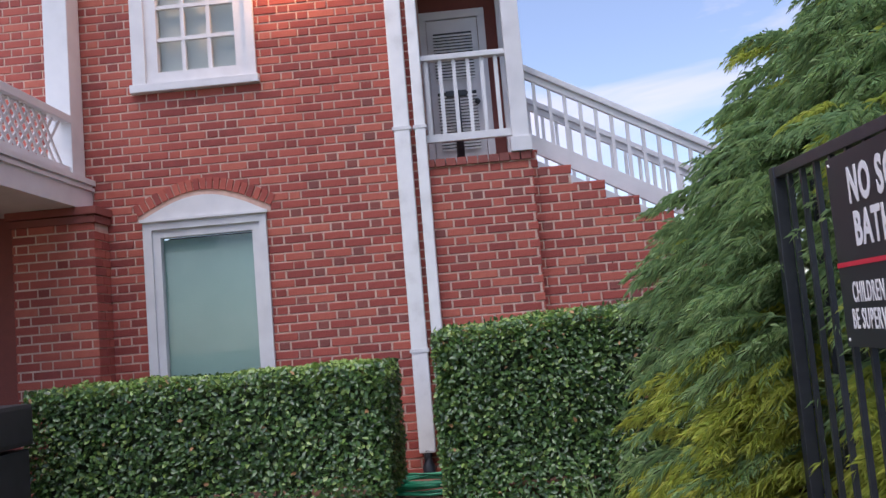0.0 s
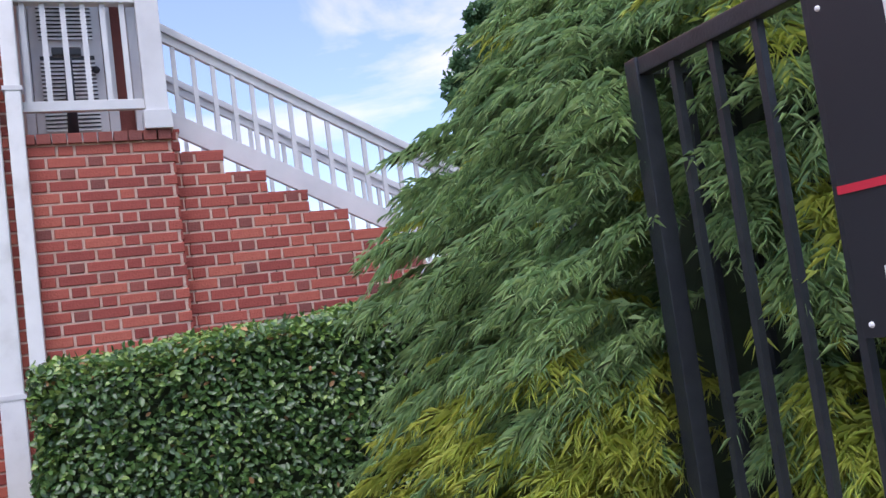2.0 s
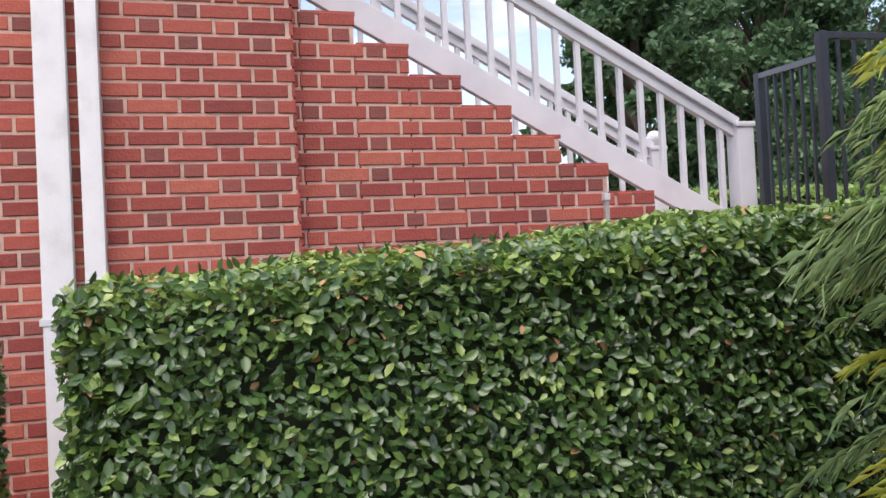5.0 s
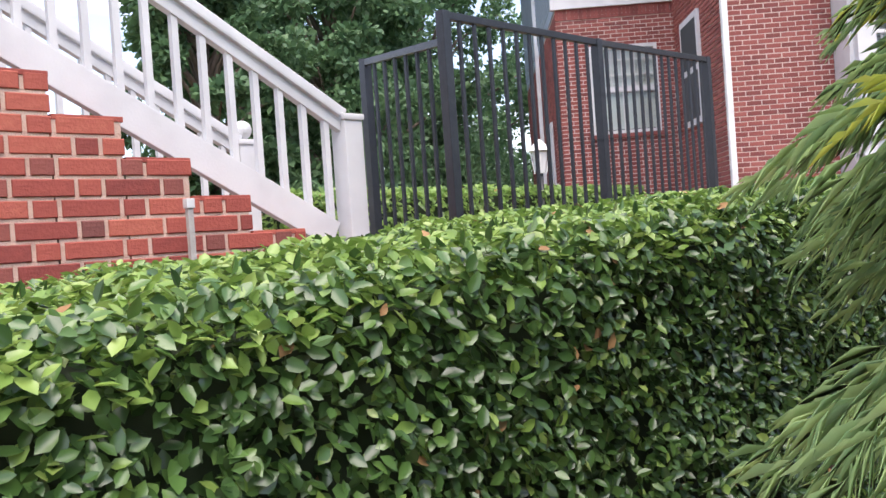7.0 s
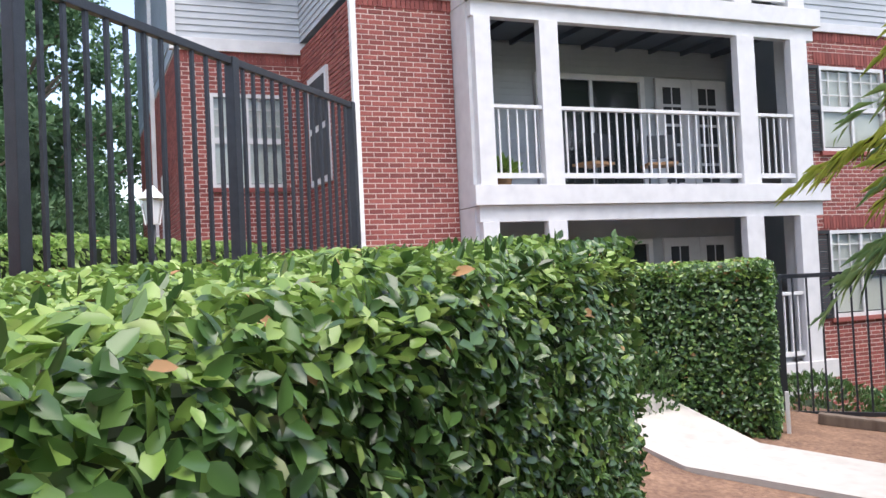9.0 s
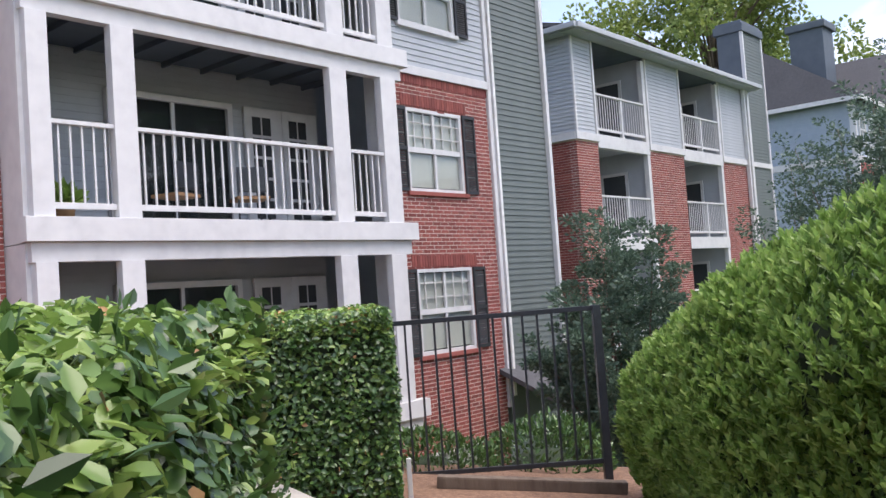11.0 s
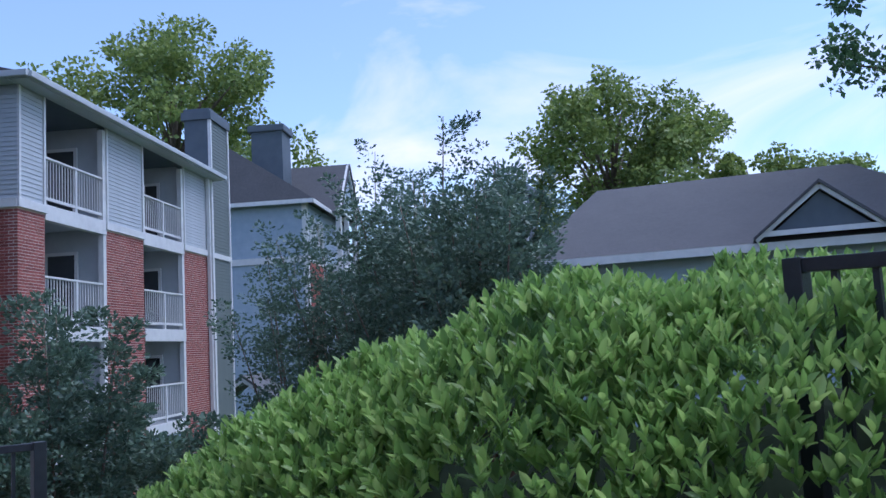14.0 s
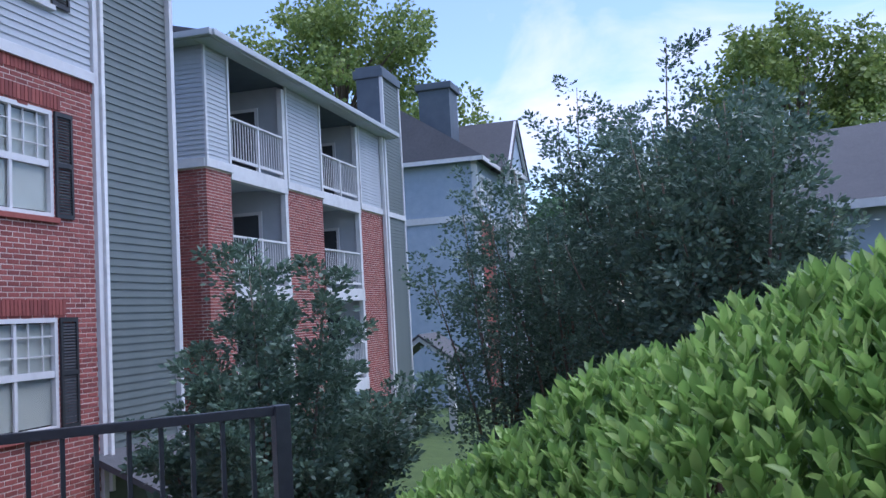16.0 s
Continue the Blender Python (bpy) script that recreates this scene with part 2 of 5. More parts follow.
def tube(bm, pts, radii, sides=8):
    rings = []
    pts = [Vector(p) for p in pts]
    for i, p in enumerate(pts):
        d = (pts[min(i + 1, len(pts) - 1)] - pts[max(i - 1, 0)]).normalized()
        s = d.cross(Vector((0.13, 0.2, 1)))
        s = s.normalized() if s.length > 1e-4 else Vector((1, 0, 0))
        q = s.cross(d)
        rings.append([bm.verts.new(p + (s * math.cos(2 * math.pi * k / sides) + q * math.sin(2 * math.pi * k / sides)) * radii[i]) for k in range(sides)])
    for a, b in zip(rings, rings[1:]):
        for k in range(sides):
            bm.faces.new((a[k], a[(k + 1) % sides], b[(k + 1) % sides], b[k])).smooth = True
    bm.faces.new(rings[0][::-1])
    bm.faces.new(rings[-1])


def prism(bm, outline, y0, y1):
    """Outline in x and z, pushed from y0 to y1."""
    a = [bm.verts.new((x, y0, z)) for x, z in outline]
    b = [bm.verts.new((x, y1, z)) for x, z in outline]
    bm.faces.new(a)
    bm.faces.new(b[::-1])
    for i in range(len(a)):
        j = (i + 1) % len(a)
        bm.faces.new((a[j], a[i], b[i], b[j]))


def part(name, bm, mat, parent=None, label=""):
    bmesh.ops.recalc_face_normals(bm, faces=bm.faces)
    me = bpy.data.meshes.new(name)
    bm.to_mesh(me)
    bm.free()
    me.materials.append(mat)
    ob = new(name, me)
    ob.parent = parent
    return tagged(ob, label)


def raw(name, verts, faces, mat, parent=None, label="", kind=""):
    me = bpy.data.meshes.new(name)
    me.from_pydata(verts, [], faces)
    me.update()
    for m in mat if isinstance(mat, (list, tuple)) else [mat]:
        me.materials.append(m)
    ob = new(name, me)
    ob.parent = parent
    return tagged(ob, label, kind=kind)


def thing(name, m, label, category, group="", kind=""):
    ob = new(name)
    ob.empty_display_size = 0.1
    ob.matrix_basis = m
    return tagged(ob, label, category, group, kind)


def one(name, mat, *boxes, parent=None, label="", bevel=0.0):
    bm = bmesh.new()
    for b in boxes:
        box(bm, *b, bevel=bevel)
    return part(name, bm, mat, parent, label)


def holed(bm, x0, x1, y0, y1, z0, z1, holes=()):
    """A wall slab with rectangular openings (x0, x1, z0, z1) through it."""
    xs = sorted({x0, x1, *(min(max(v, x0), x1) for h in holes for v in h[:2])})
    zs = sorted({z0, z1, *(min(max(v, z0), z1) for h in holes for v in h[2:4])})
    for xa, xb in zip(xs, xs[1:]):
        run = []
        for za, zb in zip(zs, zs[1:]):
            cx, cz = (xa + xb) / 2, (za + zb) / 2
            if any(h[0] < cx < h[1] and h[2] < cz < h[3] for h in holes):
                continue
            if run and abs(run[-1][1] - za) < 1e-6:
                run[-1][1] = zb
            else:
                run.append([za, zb])
        for za, zb in run:
            box(bm, xa, xb, y0, y1, za, zb)


COURSE, STRETCH, HEAD, JOINT = 0.078, 0.233, 0.093, 0.0145


def brick_spans(x0, x1, z0, z1, holes=(), course=COURSE, stretch=STRETCH, header=HEAD, joint=JOINT, limit=None, flemish=True):
    """All bricks of a wall as (x, z, length), cut at openings and ends."""
    found = []
    rows = int(round((z1 - z0) / course))
    for r in range(rows):
        z = z0 + r * course
        zc = z + course / 2
        pitch = stretch + joint + (header + joint if flemish else 0)
        x = x0 - ((pitch / 2 if r % 2 else 0) + (0.03 if flemish else 0))
        k = 0
        rng = random.Random(r * 7 + int(x0 * 100))
        cuts = sorted((h[0], h[1]) for h in holes if h[2] < zc < h[3])
        end = x1 if limit is None else min(x1, limit(zc))
        while x < end:
            ln = header if flemish and k % 2 else stretch
            spans = [(max(x, x0), min(x + ln, end))]
            for c0, c1 in cuts:
                spans = [q for a, b in spans for q in ((a, min(b, c0)), (max(a, c1), b)) if q[1] - q[0] > 0.02]
            for a, b in spans:
                if b - a > 0.02:
                    found.append((a, z + joint / 2 + rng.uniform(-0.001, 0.001), b - a, bool(flemish and k % 2)))
            x += ln + joint
            k += 1
    return found


def brick_shape(ln, h, depth):
    """A brick's visible faces with worn edges, corner at the origin, face at y=0."""
    e = 0.004
    v = [(0, depth, 0), (ln, depth, 0), (ln, depth, h), (0, depth, h),
         (0, e, 0), (ln, e, 0), (ln, e, h), (0, e, h),
         (e, 0, e), (ln - e, 0, e), (ln - e, 0, h - e), (e, 0, h - e)]
    f = [(8, 9, 10, 11)]
    for i in range(4):
        j = (i + 1) % 4
        f += [(4 + i, 4 + j, 8 + j, 8 + i), (i, j, 4 + j, 4 + i)]
    return v, f


def lay_bricks(parent, spans, y, mat, near=None, count=300, course=COURSE, joint=JOINT, depth=0.02, dark=None):
    """The count nearest bricks (by near(x, z)) as parts, the rest joined."""
    h = course - joint
    full = {}
    order = sorted(range(len(spans)), key=lambda i: near(spans[i][0], spans[i][1])) if near else []
    single = set(order[:count])
    verts, faces = [], []
    rng = random.Random(len(spans))
    for i, (x, z, ln, hd) in enumerate(spans):
        proud = y + rng.uniform(-0.0025, 0.002)
        if i in single:
            key = (round(ln, 2), bool(dark and hd and rng.random() < 0.35))
            if key not in full:
                v, f = brick_shape(key[0], h, depth)
                me = bpy.data.meshes.new("brick")
                me.from_pydata(v, [], f)
                me.materials.append(dark if key[1] else mat)
                full[key] = me
            ob = new("brick", full[key])
            ob.parent = parent
            ob.location = (x, proud, z)
        else:
            v, f = brick_shape(ln, h, depth)
            n = len(verts)
            verts += [(a + x, b + proud, c + z) for a, b, c in v]
            faces += [tuple(k + n for k in q) for q in f]
    if verts:
        raw("brickwork", verts, faces, mat, parent, kind="stuff")


def leaf_mesh(places, ways, sizes, seed, width=0.42, fold=0.25, simple=False, normals=None):
    """Folded pointed leaves at places, pointing along ways. Returns vertices and faces."""
    rng = np.random.default_rng(seed)
    P, D = np.asarray(places, float), np.asarray(ways, float)
    n = len(P)
    D = D / (np.linalg.norm(D, axis=1, keepdims=True) + 1e-9)
    R = rng.normal(size=(n, 3)) if normals is None else np.asarray(normals, float)
    S = np.cross(D, R)
    S /= np.linalg.norm(S, axis=1, keepdims=True) + 1e-9
    N = np.cross(S, D)
    if normals is not None:
        N *= np.sign((N * R).sum(1, keepdims=True))
    L = np.asarray(sizes, float)[:, None]
    w = L * width * 0.5
    lift = w * fold
    if simple:
        V = np.stack([P, P + D * L * 0.5 + S * w + N * lift, P + D * L, P + D * L * 0.5 - S * w + N * lift], 1)
        F = np.array([(0, 1, 2), (0, 2, 3)])
    else:
        V = np.stack([P, P + D * L * 0.34 + S * w * 0.92 + N * lift, P + D * L * 0.7 + S * w * 0.76 + N * lift * 0.7 - N * L * 0.03, P + D * L - N * L * 0.1,
                      P + D * L * 0.7 - S * w * 0.76 + N * lift * 0.7 - N * L * 0.03, P + D * L * 0.34 - S * w * 0.92 + N * lift], 1)
        F = np.array([(0, 1, 2), (0, 2, 3), (0, 3, 4), (0, 4, 5)])
    k = V.shape[1]
    faces = (F[None] + (np.arange(n) * k)[:, None, None]).reshape(-1, 3)
    return V.reshape(-1, 3), faces


def fast_mesh(name, V, F, mat, parent=None, kind="stuff", label=""):
    me = bpy.data.meshes.new(name)
    me.vertices.add(len(V))
    me.vertices.foreach_set("co", np.asarray(V, np.float32).ravel())
    me.loops.add(len(F) * 3)
    me.loops.foreach_set("vertex_index", np.asarray(F, np.int32).ravel())
    me.polygons.add(len(F))
    me.polygons.foreach_set("loop_start", np.arange(len(F), dtype=np.int32) * 3)
    me.update(calc_edges=True)
    me.materials.append(mat)
    ob = new(name, me)
    ob.parent = parent
    return tagged(ob, label, kind=kind)


def smooth(a, b, v):
    t = min(1.0, max(0.0, (v - a) / (b - a)))
    return t * t * (3 - 2 * t)


TURN_C = radians(-46.5)
ORIGIN_C = (10.37, 0.81)


def local_c(x, y):
    dx, dy = x - ORIGIN_C[0], y - ORIGIN_C[1]
    c, s = math.cos(TURN_C), math.sin(TURN_C)
    return dx * c + dy * s, -dx * s + dy * c


def height(x, y):
    """The ground's height."""
    s, _ = local_c(x, y)
    z = -0.08 + 0.30 * smooth(-6, -1.5, y) + 0.16 * smooth(0, 4, x)
    z += 0.75 * smooth(-0.5, 2.2, x) * smooth(-2.3, -0.4, y)
    fall = smooth(7.6, 11, x) * smooth(-1.2, 3.5, s)
    z -= 2.6 * fall
    return z + 0.025 * noise.noise(Vector((x * 0.9, y * 0.9, 0)))


# ---- ground ----
def ground_sheet():
    n, half = 150, 60.0
    g = [math.copysign(abs(v) ** 1.6, v) * half for v in np.linspace(-1, 1, n)]
    verts = [(x + 3, y - 2, height(x + 3, y - 2)) for y in g for x in g]
    faces = [(j * n + i, j * n + i + 1, (j + 1) * n + i + 1, (j + 1) * n + i) for j in range(n - 1) for i in range(n - 1)]
    k = len(verts)
    far = 2200.0
    verts += [(-far, -far, -0.6), (far, -far, -0.6), (far, far, -0.6), (-far, far, -0.6)]
    faces += [tuple([k, k + 1] + list(range(n - 1, -1, -1)))]
    faces += [tuple([k + 1, k + 2] + [j * n + n - 1 for j in range(n - 1, -1, -1)])]
    faces += [tuple([k + 2, k + 3] + [n * (n - 1) + i for i in range(n)])]
    faces += [tuple([k + 3, k] + [j * n for j in range(n)])]
    ob = raw("ground", verts, faces, ground_material())
    for p in ob.data.polygons:
        p.use_smooth = True
    tagged(ob, "brown pine mulch beds passing into grass", "ground", kind="structure")


ground_sheet()


def strip(name, line, width, mat, label, category, thick=0.05):
    """A paved strip along a line on the ground."""
    bm = bmesh.new()
    rows = []
    pts = [Vector((x, y, 0)) for x, y in line]
    for i, p in enumerate(pts):
        d = (pts[min(i + 1, len(pts) - 1)] - pts[max(0, i - 1)]).normalized()
        s = Vector((-d.y, d.x, 0)) * width / 2
        z = height(p.x, p.y) + thick
        rows.append([bm.verts.new((q.x, q.y, zz)) for q, zz in ((p - s, z - 0.2), (p - s, z), (p + s, z), (p + s, z - 0.2))])
    for a, b in zip(rows, rows[1:]):
        for k in range(3):
            bm.faces.new((a[k], b[k], b[k + 1], a[k + 1]))
    return tagged(part(name, bm, mat), label, category, kind="structure")


strip("pavement", [(8.4, -0.7), (7.4, -0.8), (6.5, -1.15), (5.75, -1.7), (5.2, -2.4), (4.95, -3.2), (4.85, -3.9)], 0.85, CONCRETE, "pale concrete footpath curving between mulch beds", "path")


# ---- brick building with the outside stair ----
STEP, RISE = 0.285, 0.163


def louvre_door(parent, x0, x1, y, z0, z1):
    d = part_box("door", WHITE, parent, (x0, x1, y, y + 0.045, z0, z1), "white louvred door")
    w = x1 - x0
    for za, zb in ((z0 + 0.25, z0 + 0.85), (z0 + 0.98, z1 - 0.14)):
        # a dark sheet behind the slats stands for the shade between them
        bm = bmesh.new()
        box(bm, x0 + 0.12 * w, x1 - 0.12 * w, y - 0.006, y - 0.002, za, zb)
        part("louvre_recess", bm, UNLIT, d)
        z = za + 0.01
        while z < zb - 0.02:
            bm = bmesh.new()
            beam(bm, (x0 + 0.12 * w, y - 0.016, z), (x1 - 0.12 * w, y - 0.016, z), 0.03, 0.008)
            for v in bm.verts:
                v.co.z += (v.co.y - y + 0.016) * 0.8
            part("slat", bm, WHITE_OLD, d)
            z += 0.032
    bm = bmesh.new()
    bmesh.ops.create_uvsphere(bm, u_segments=12, v_segments=8, radius=0.03)
    bmesh.ops.translate(bm, verts=bm.verts, vec=(x1 - 0.06, y - 0.05, z0 + 0.72))
    part("door_knob", bm, BLACK, d, "dark round door knob")
    return d


def part_box(name, mat, parent, b, label="", bevel=0.004):
    bm = bmesh.new()
    box(bm, *b, bevel=bevel)
    return part(name, bm, mat, parent, label)


def baluster_rail(parent, a, b, h_top, h_bot, count, width=0.035, mat=None, lift=0.0, top_w=0.09):
    """Top and bottom rails from a to b (feet) with balusters between; slopes follow a and b."""
    mat = mat or WHITE
    a, b = Vector(a), Vector(b)
    up = Vector((0, 0, 1))
    bm = bmesh.new()
    beam(bm, a + up * h_top, b + up * h_top, top_w, 0.05, 0.008)
    part("top_rail", bm, mat, parent)
    bm = bmesh.new()
    beam(bm, a + up * h_bot, b + up * h_bot, 0.045, 0.07, 0.006)
    part("bottom_rail", bm, mat, parent)
    for i in range(count):
        p = a.lerp(b, (i + 0.7) / (count + 0.4))
        bm = bmesh.new()
        box(bm, p.x - width / 2, p.x + width / 2, p.y - width / 2, p.y + width / 2, p.z + h_bot + 0.02, p.z + h_top - 0.02)
        part("baluster", bm, mat, parent)


def sash_window(parent, x0, x1, y, z0, z1, cols, rows, mat=None, blind=None, bar=0.022, frame_w=0.06, meeting=False, blind_down=1.0, name="window"):
    """A glazed window: frame, glazing bars, pane, blind with slats and a sheet coloured dark for the unlit room."""
    w = tagged(new(name), "")
    w.parent = parent
    mat = mat or WHITE
    bm = bmesh.new()
    holed(bm, x0, x1, y - 0.02, y + 0.08, z0, z1, [(x0 + frame_w, x1 - frame_w, z0 + frame_w, z1 - frame_w)])
    part("frame", bm, mat, w)
    gx0, gx1, gz0, gz1 = x0 + frame_w, x1 - frame_w, z0 + frame_w, z1 - frame_w
    for c in range(1, cols):
        x = gx0 + (gx1 - gx0) * c / cols
        part_box("glazing_bar", mat, w, (x - bar / 2, x + bar / 2, y + 0.0, y + 0.035, gz0, gz1), bevel=0)
    for r in range(1, rows):
        z = gz0 + (gz1 - gz0) * r / rows
        b = bar * (1.8 if meeting and r * 2 == rows else 1)
        part_box("glazing_bar", mat, w, (gx0, gx1, y - 0.004, y + 0.031, z - b / 2, z + b / 2), bevel=0)
    bm = bmesh.new()
    bm.faces.new([bm.verts.new(q) for q in ((gx0, y + 0.04, gz0), (gx1, y + 0.04, gz0), (gx1, y + 0.04, gz1), (gx0, y + 0.04, gz1))])
    me = bpy.data.meshes.new("pane")
    bm.to_mesh(me)
    bm.free()
    me.materials.append(GLASS)
    pane = new("pane", me)
    pane.parent = w
    pane.visible_shadow = False
    if blind:
        bm = bmesh.new()
        z = gz1 - 0.03
        while z > gz1 - (gz1 - gz0) * blind_down + 0.02:
            vs = [bm.verts.new(q) for q in ((gx0, y + 0.056, z - 0.015), (gx1, y + 0.056, z - 0.015), (gx1, y + 0.064, z + 0.014), (gx0, y + 0.064, z + 0.014))]
            bm.faces.new(vs)
            z -= 0.026
        part("blind", bm, blind, w)
    part_box("room_back", UNLIT, w, (gx0 - 0.02, gx1 + 0.02, y + 0.24, y + 0.25, gz0 - 0.02, gz1 + 0.02), bevel=0)
    return w


def stepped(zc):
    """Where the stepped wall ends at a height."""
    i = math.floor((2.3 + 4 * RISE - zc) / RISE) if zc < 2.3 + 3.99 * RISE else 0
    return (i - 4) * STEP


def building_a():
    a = thing("brick_building", Matrix(), "red brick building with white windows and downspouts", "building", kind="structure")
    upper = (-4.722, -3.585, 3.78, 5.62)
    lower = (-4.70, -3.585, 0.95, 2.62)
    wall = new("main_wall")
    wall.parent = a
    bm = bmesh.new()
    holed(bm, -9.0, -2.15, -0.093, 0.2, -0.3, 6.4, [upper, lower])
    box(bm, -2.4, -2.15, 0.2, 1.3, -0.3, 6.4)
    box(bm, -9.0, -8.8, 0.2, 6, -0.3, 6.4)
    part("mortar_bed", bm, MORTAR, wall)
    arch = [(-4.75 + 1.2 * i / 16 - 0.005, -4.75 + 1.2 * (i + 1) / 16 + 0.005, 2.6, 2.665 + 0.20 * math.sin(math.pi * (i + 0.5) / 16) + 0.085) for i in range(16)]
    spans = brick_spans(-6.6, -2.155, -0.2, 6.3, [upper, lower] + arch)
    lay_bricks(wall, spans, -0.1, BRICK, near=lambda x, z: abs(x + 2.6) + 0.6 * abs(z - 1.8), dark=BRICK_D)
    # arch of bricks on end over the lower window
    for i in range(21):
        f = (i + 0.5) / 21
        x, z = -4.75 + 1.215 * f, 2.655 + 0.20 * math.sin(math.pi * f)
        slope = math.atan(0.20 * math.pi / 1.215 * math.cos(math.pi * f))
        bm = bmesh.new()
        box(bm, -0.026, 0.026, -0.018, 0.02, 0, 0.105, bevel=0.004)
        ob = part("arch_brick", bm, BRICK, wall)
        ob.matrix_basis = pose(x, -0.09, z) @ Matrix.Rotation(-slope, 4, "Y")
    # upper window
    w = sash_window(a, -4.60, -3.66, -0.09, 3.85, 5.6, 3, 5, blind=None, bar=0.035, frame_w=0.11, name="window")
    one("casing", WHITE, (-4.722, -4.60, -0.135, 0.0, 3.85, 5.62), (-3.66, -3.585, -0.135, 0.0, 3.85, 5.62), parent=w)
    one("sill", WHITE, (-4.74, -3.56, -0.17, 0.0, 3.775, 3.85), parent=w, bevel=0.006)
    one("curtain", BLIND, (-4.5, -3.75, 0.0, 0.03, 3.9, 5.5), parent=w, label="grey closed blind")
    # lower window
    w = sash_window(a, -4.62, -3.65, -0.09, 0.98, 2.52, 1, 1, blind=AQUA, frame_w=0.07)
    bm = bmesh.new()
    prism(bm, [(-4.70, 2.52), (-3.585, 2.52)] + [(-3.585 - 1.115 * i / 12, 2.62 + 0.185 * math.sin(math.pi * i / 12)) for i in range(13)], -0.135, 0.0)
    part("head", bm, WHITE, w, "arched white window head")
    one("casing", WHITE, (-4.70, -4.62, -0.135, 0.0, 0.95, 2.52), (-3.65, -3.585, -0.135, 0.0, 0.95, 2.52), parent=w)
    one("drip_cap", WHITE, (-4.72, -3.565, -0.16, -0.13, 2.59, 2.62), parent=w, bevel=0.004)

    # landing block
    land = new("landing_wall")
    land.parent = a
    bm = bmesh.new()
    box(bm, -2.15, -1.203, -0.093, 1.3, -0.3, 2.86)
    box(bm, -2.15, -1.205, 0.2, 1.3, 2.86, 2.95)
    part("mortar_bed", bm, MORTAR, land)
    spans = brick_spans(-2.14, -1.195, -0.19, 2.853)
    lay_bricks(land, spans, -0.1, BRICK, near=lambda x, z: -z, dark=BRICK_D)
    x = -2.14
    while x < -1.2:
        part_box("coping_brick", BRICK_D, land, (x, x + 0.085, -0.125, 0.2, 2.858, 2.925))
        x += 0.0945
    # side of the landing towards the stair
    bm = bmesh.new()
    for r in range(38):
        z = -0.1 + r * COURSE
        box(bm, -1.21, -1.193, -0.095, 0.0, z, z + COURSE - JOINT)
    part("corner_bricks", bm, BRICK, land)

    # stepped wall beside the stair
    st = new("stair_wall")
    st.parent = a
    bm = bmesh.new()
    for i in range(0, 12):
        xa, xb = (i - 5) * STEP if i else -1.2, (i - 4) * STEP
        box(bm, xa, xb - 0.008, 0.007, 0.2, -0.3, 2.3 - (i - 4) * RISE - 0.008)
    part("mortar_bed", bm, MORTAR, st)
    top = 2.3 + 4 * RISE
    z0 = top - 42 * RISE / 2
    spans = brick_spans(-1.193, 2.3, z0, top, course=RISE / 2, limit=stepped)
    spans = [q for q in spans if q[1] > 0.2]
    lay_bricks(st, spans, 0.0, BRICK, near=lambda x, z: abs(x) * 0.5 - z, course=RISE / 2, dark=BRICK_D)
    for i in range(0, 12):
        part_box("step_cap", BRICK, st, ((i - 5) * STEP + 0.004, (i - 4) * STEP + 0.004, 0.003, 0.2, 2.3 - (i - 4) * RISE - 0.02, 2.3 - (i - 4) * RISE + 0.002))
    # upper landing: back wall, door, ceiling, pilaster
    one("back_wall", BRICK_D, (-2.15, -1.36, 1.05, 1.3, 2.95, 6.4), parent=a)
    louvre_door(a, -2.08, -1.56, 0.99, 2.97, 4.58)
    one("door_frame", WHITE, (-2.15, -2.085, 0.98, 1.06, 2.95, 4.66), (-1.555, -1.48, 0.98, 1.06, 2.95, 4.66), (-2.15, -1.48, 0.975, 1.055, 4.59, 4.67), parent=a)
    one("pilaster", WHITE, (-1.36, -1.16, 0.95, 1.1, 2.95, 6.0), parent=a, bevel=0.006)
    one("porch_ceiling", WHITE_OLD, (-2.15, -1.05, -0.1, 1.3, 5.0, 5.2), parent=a)
    one("porch_beam", WHITE, (-2.15, -1.05, -0.16, -0.1, 5.2, 5.75), parent=a)
    one("porch_post", WHITE, (-1.352, -1.20, -0.13, 0.02, 2.95, 5.4), parent=a, bevel=0.008)
    one("post_base", WHITE, (-1.37, -1.185, -0.15, 0.04, 2.93, 3.06), parent=a, bevel=0.006)
    r = new("landing_railing")
    r.parent = a
    baluster_rail(r, (-2.15, -0.06, 2.95), (-1.352, -0.06, 2.95), 0.90, 0.17, 6)
    # downspouts
    for x0, x1, zb in ((-2.385, -2.245, 0.40), (-2.2, -2.105, 0.48)):
        d = new("downspout")
        d.parent = a
        bm = bmesh.new()
        box(bm, x0, x1, -0.20, -0.108, zb, 6.4, bevel=0.015)
        part("pipe", bm, WHITE_OLD, d, "white painted metal downspout")
        for z in (1.25, 3.2, 5.0):
            one("strap", WHITE, (x0 - 0.012, x1 + 0.012, -0.205, -0.1, z, z + 0.03), parent=d)
        bm = bmesh.new()
        tube(bm, [((x0 + x1) / 2, -0.15, zb + 0.02), ((x0 + x1) / 2, -0.15, zb - 0.12), ((x0 + x1) / 2 + 0.02, -0.25, zb - 0.2)], [0.055, 0.055, 0.05], 10)
        part("boot", bm, BLACK, d, "black drain boot")
    # white porch with a lattice rail
    one("porch_deck", WHITE, (-9, -5.15, -3.6, -0.1, 2.74, 2.99), parent=a, bevel=0.006)
    one("deck_moulding", WHITE, (-9, -5.13, -3.6, -0.1, 2.92, 2.95), (-9, -5.12, -3.6, -0.1, 2.97, 3.02), parent=a)
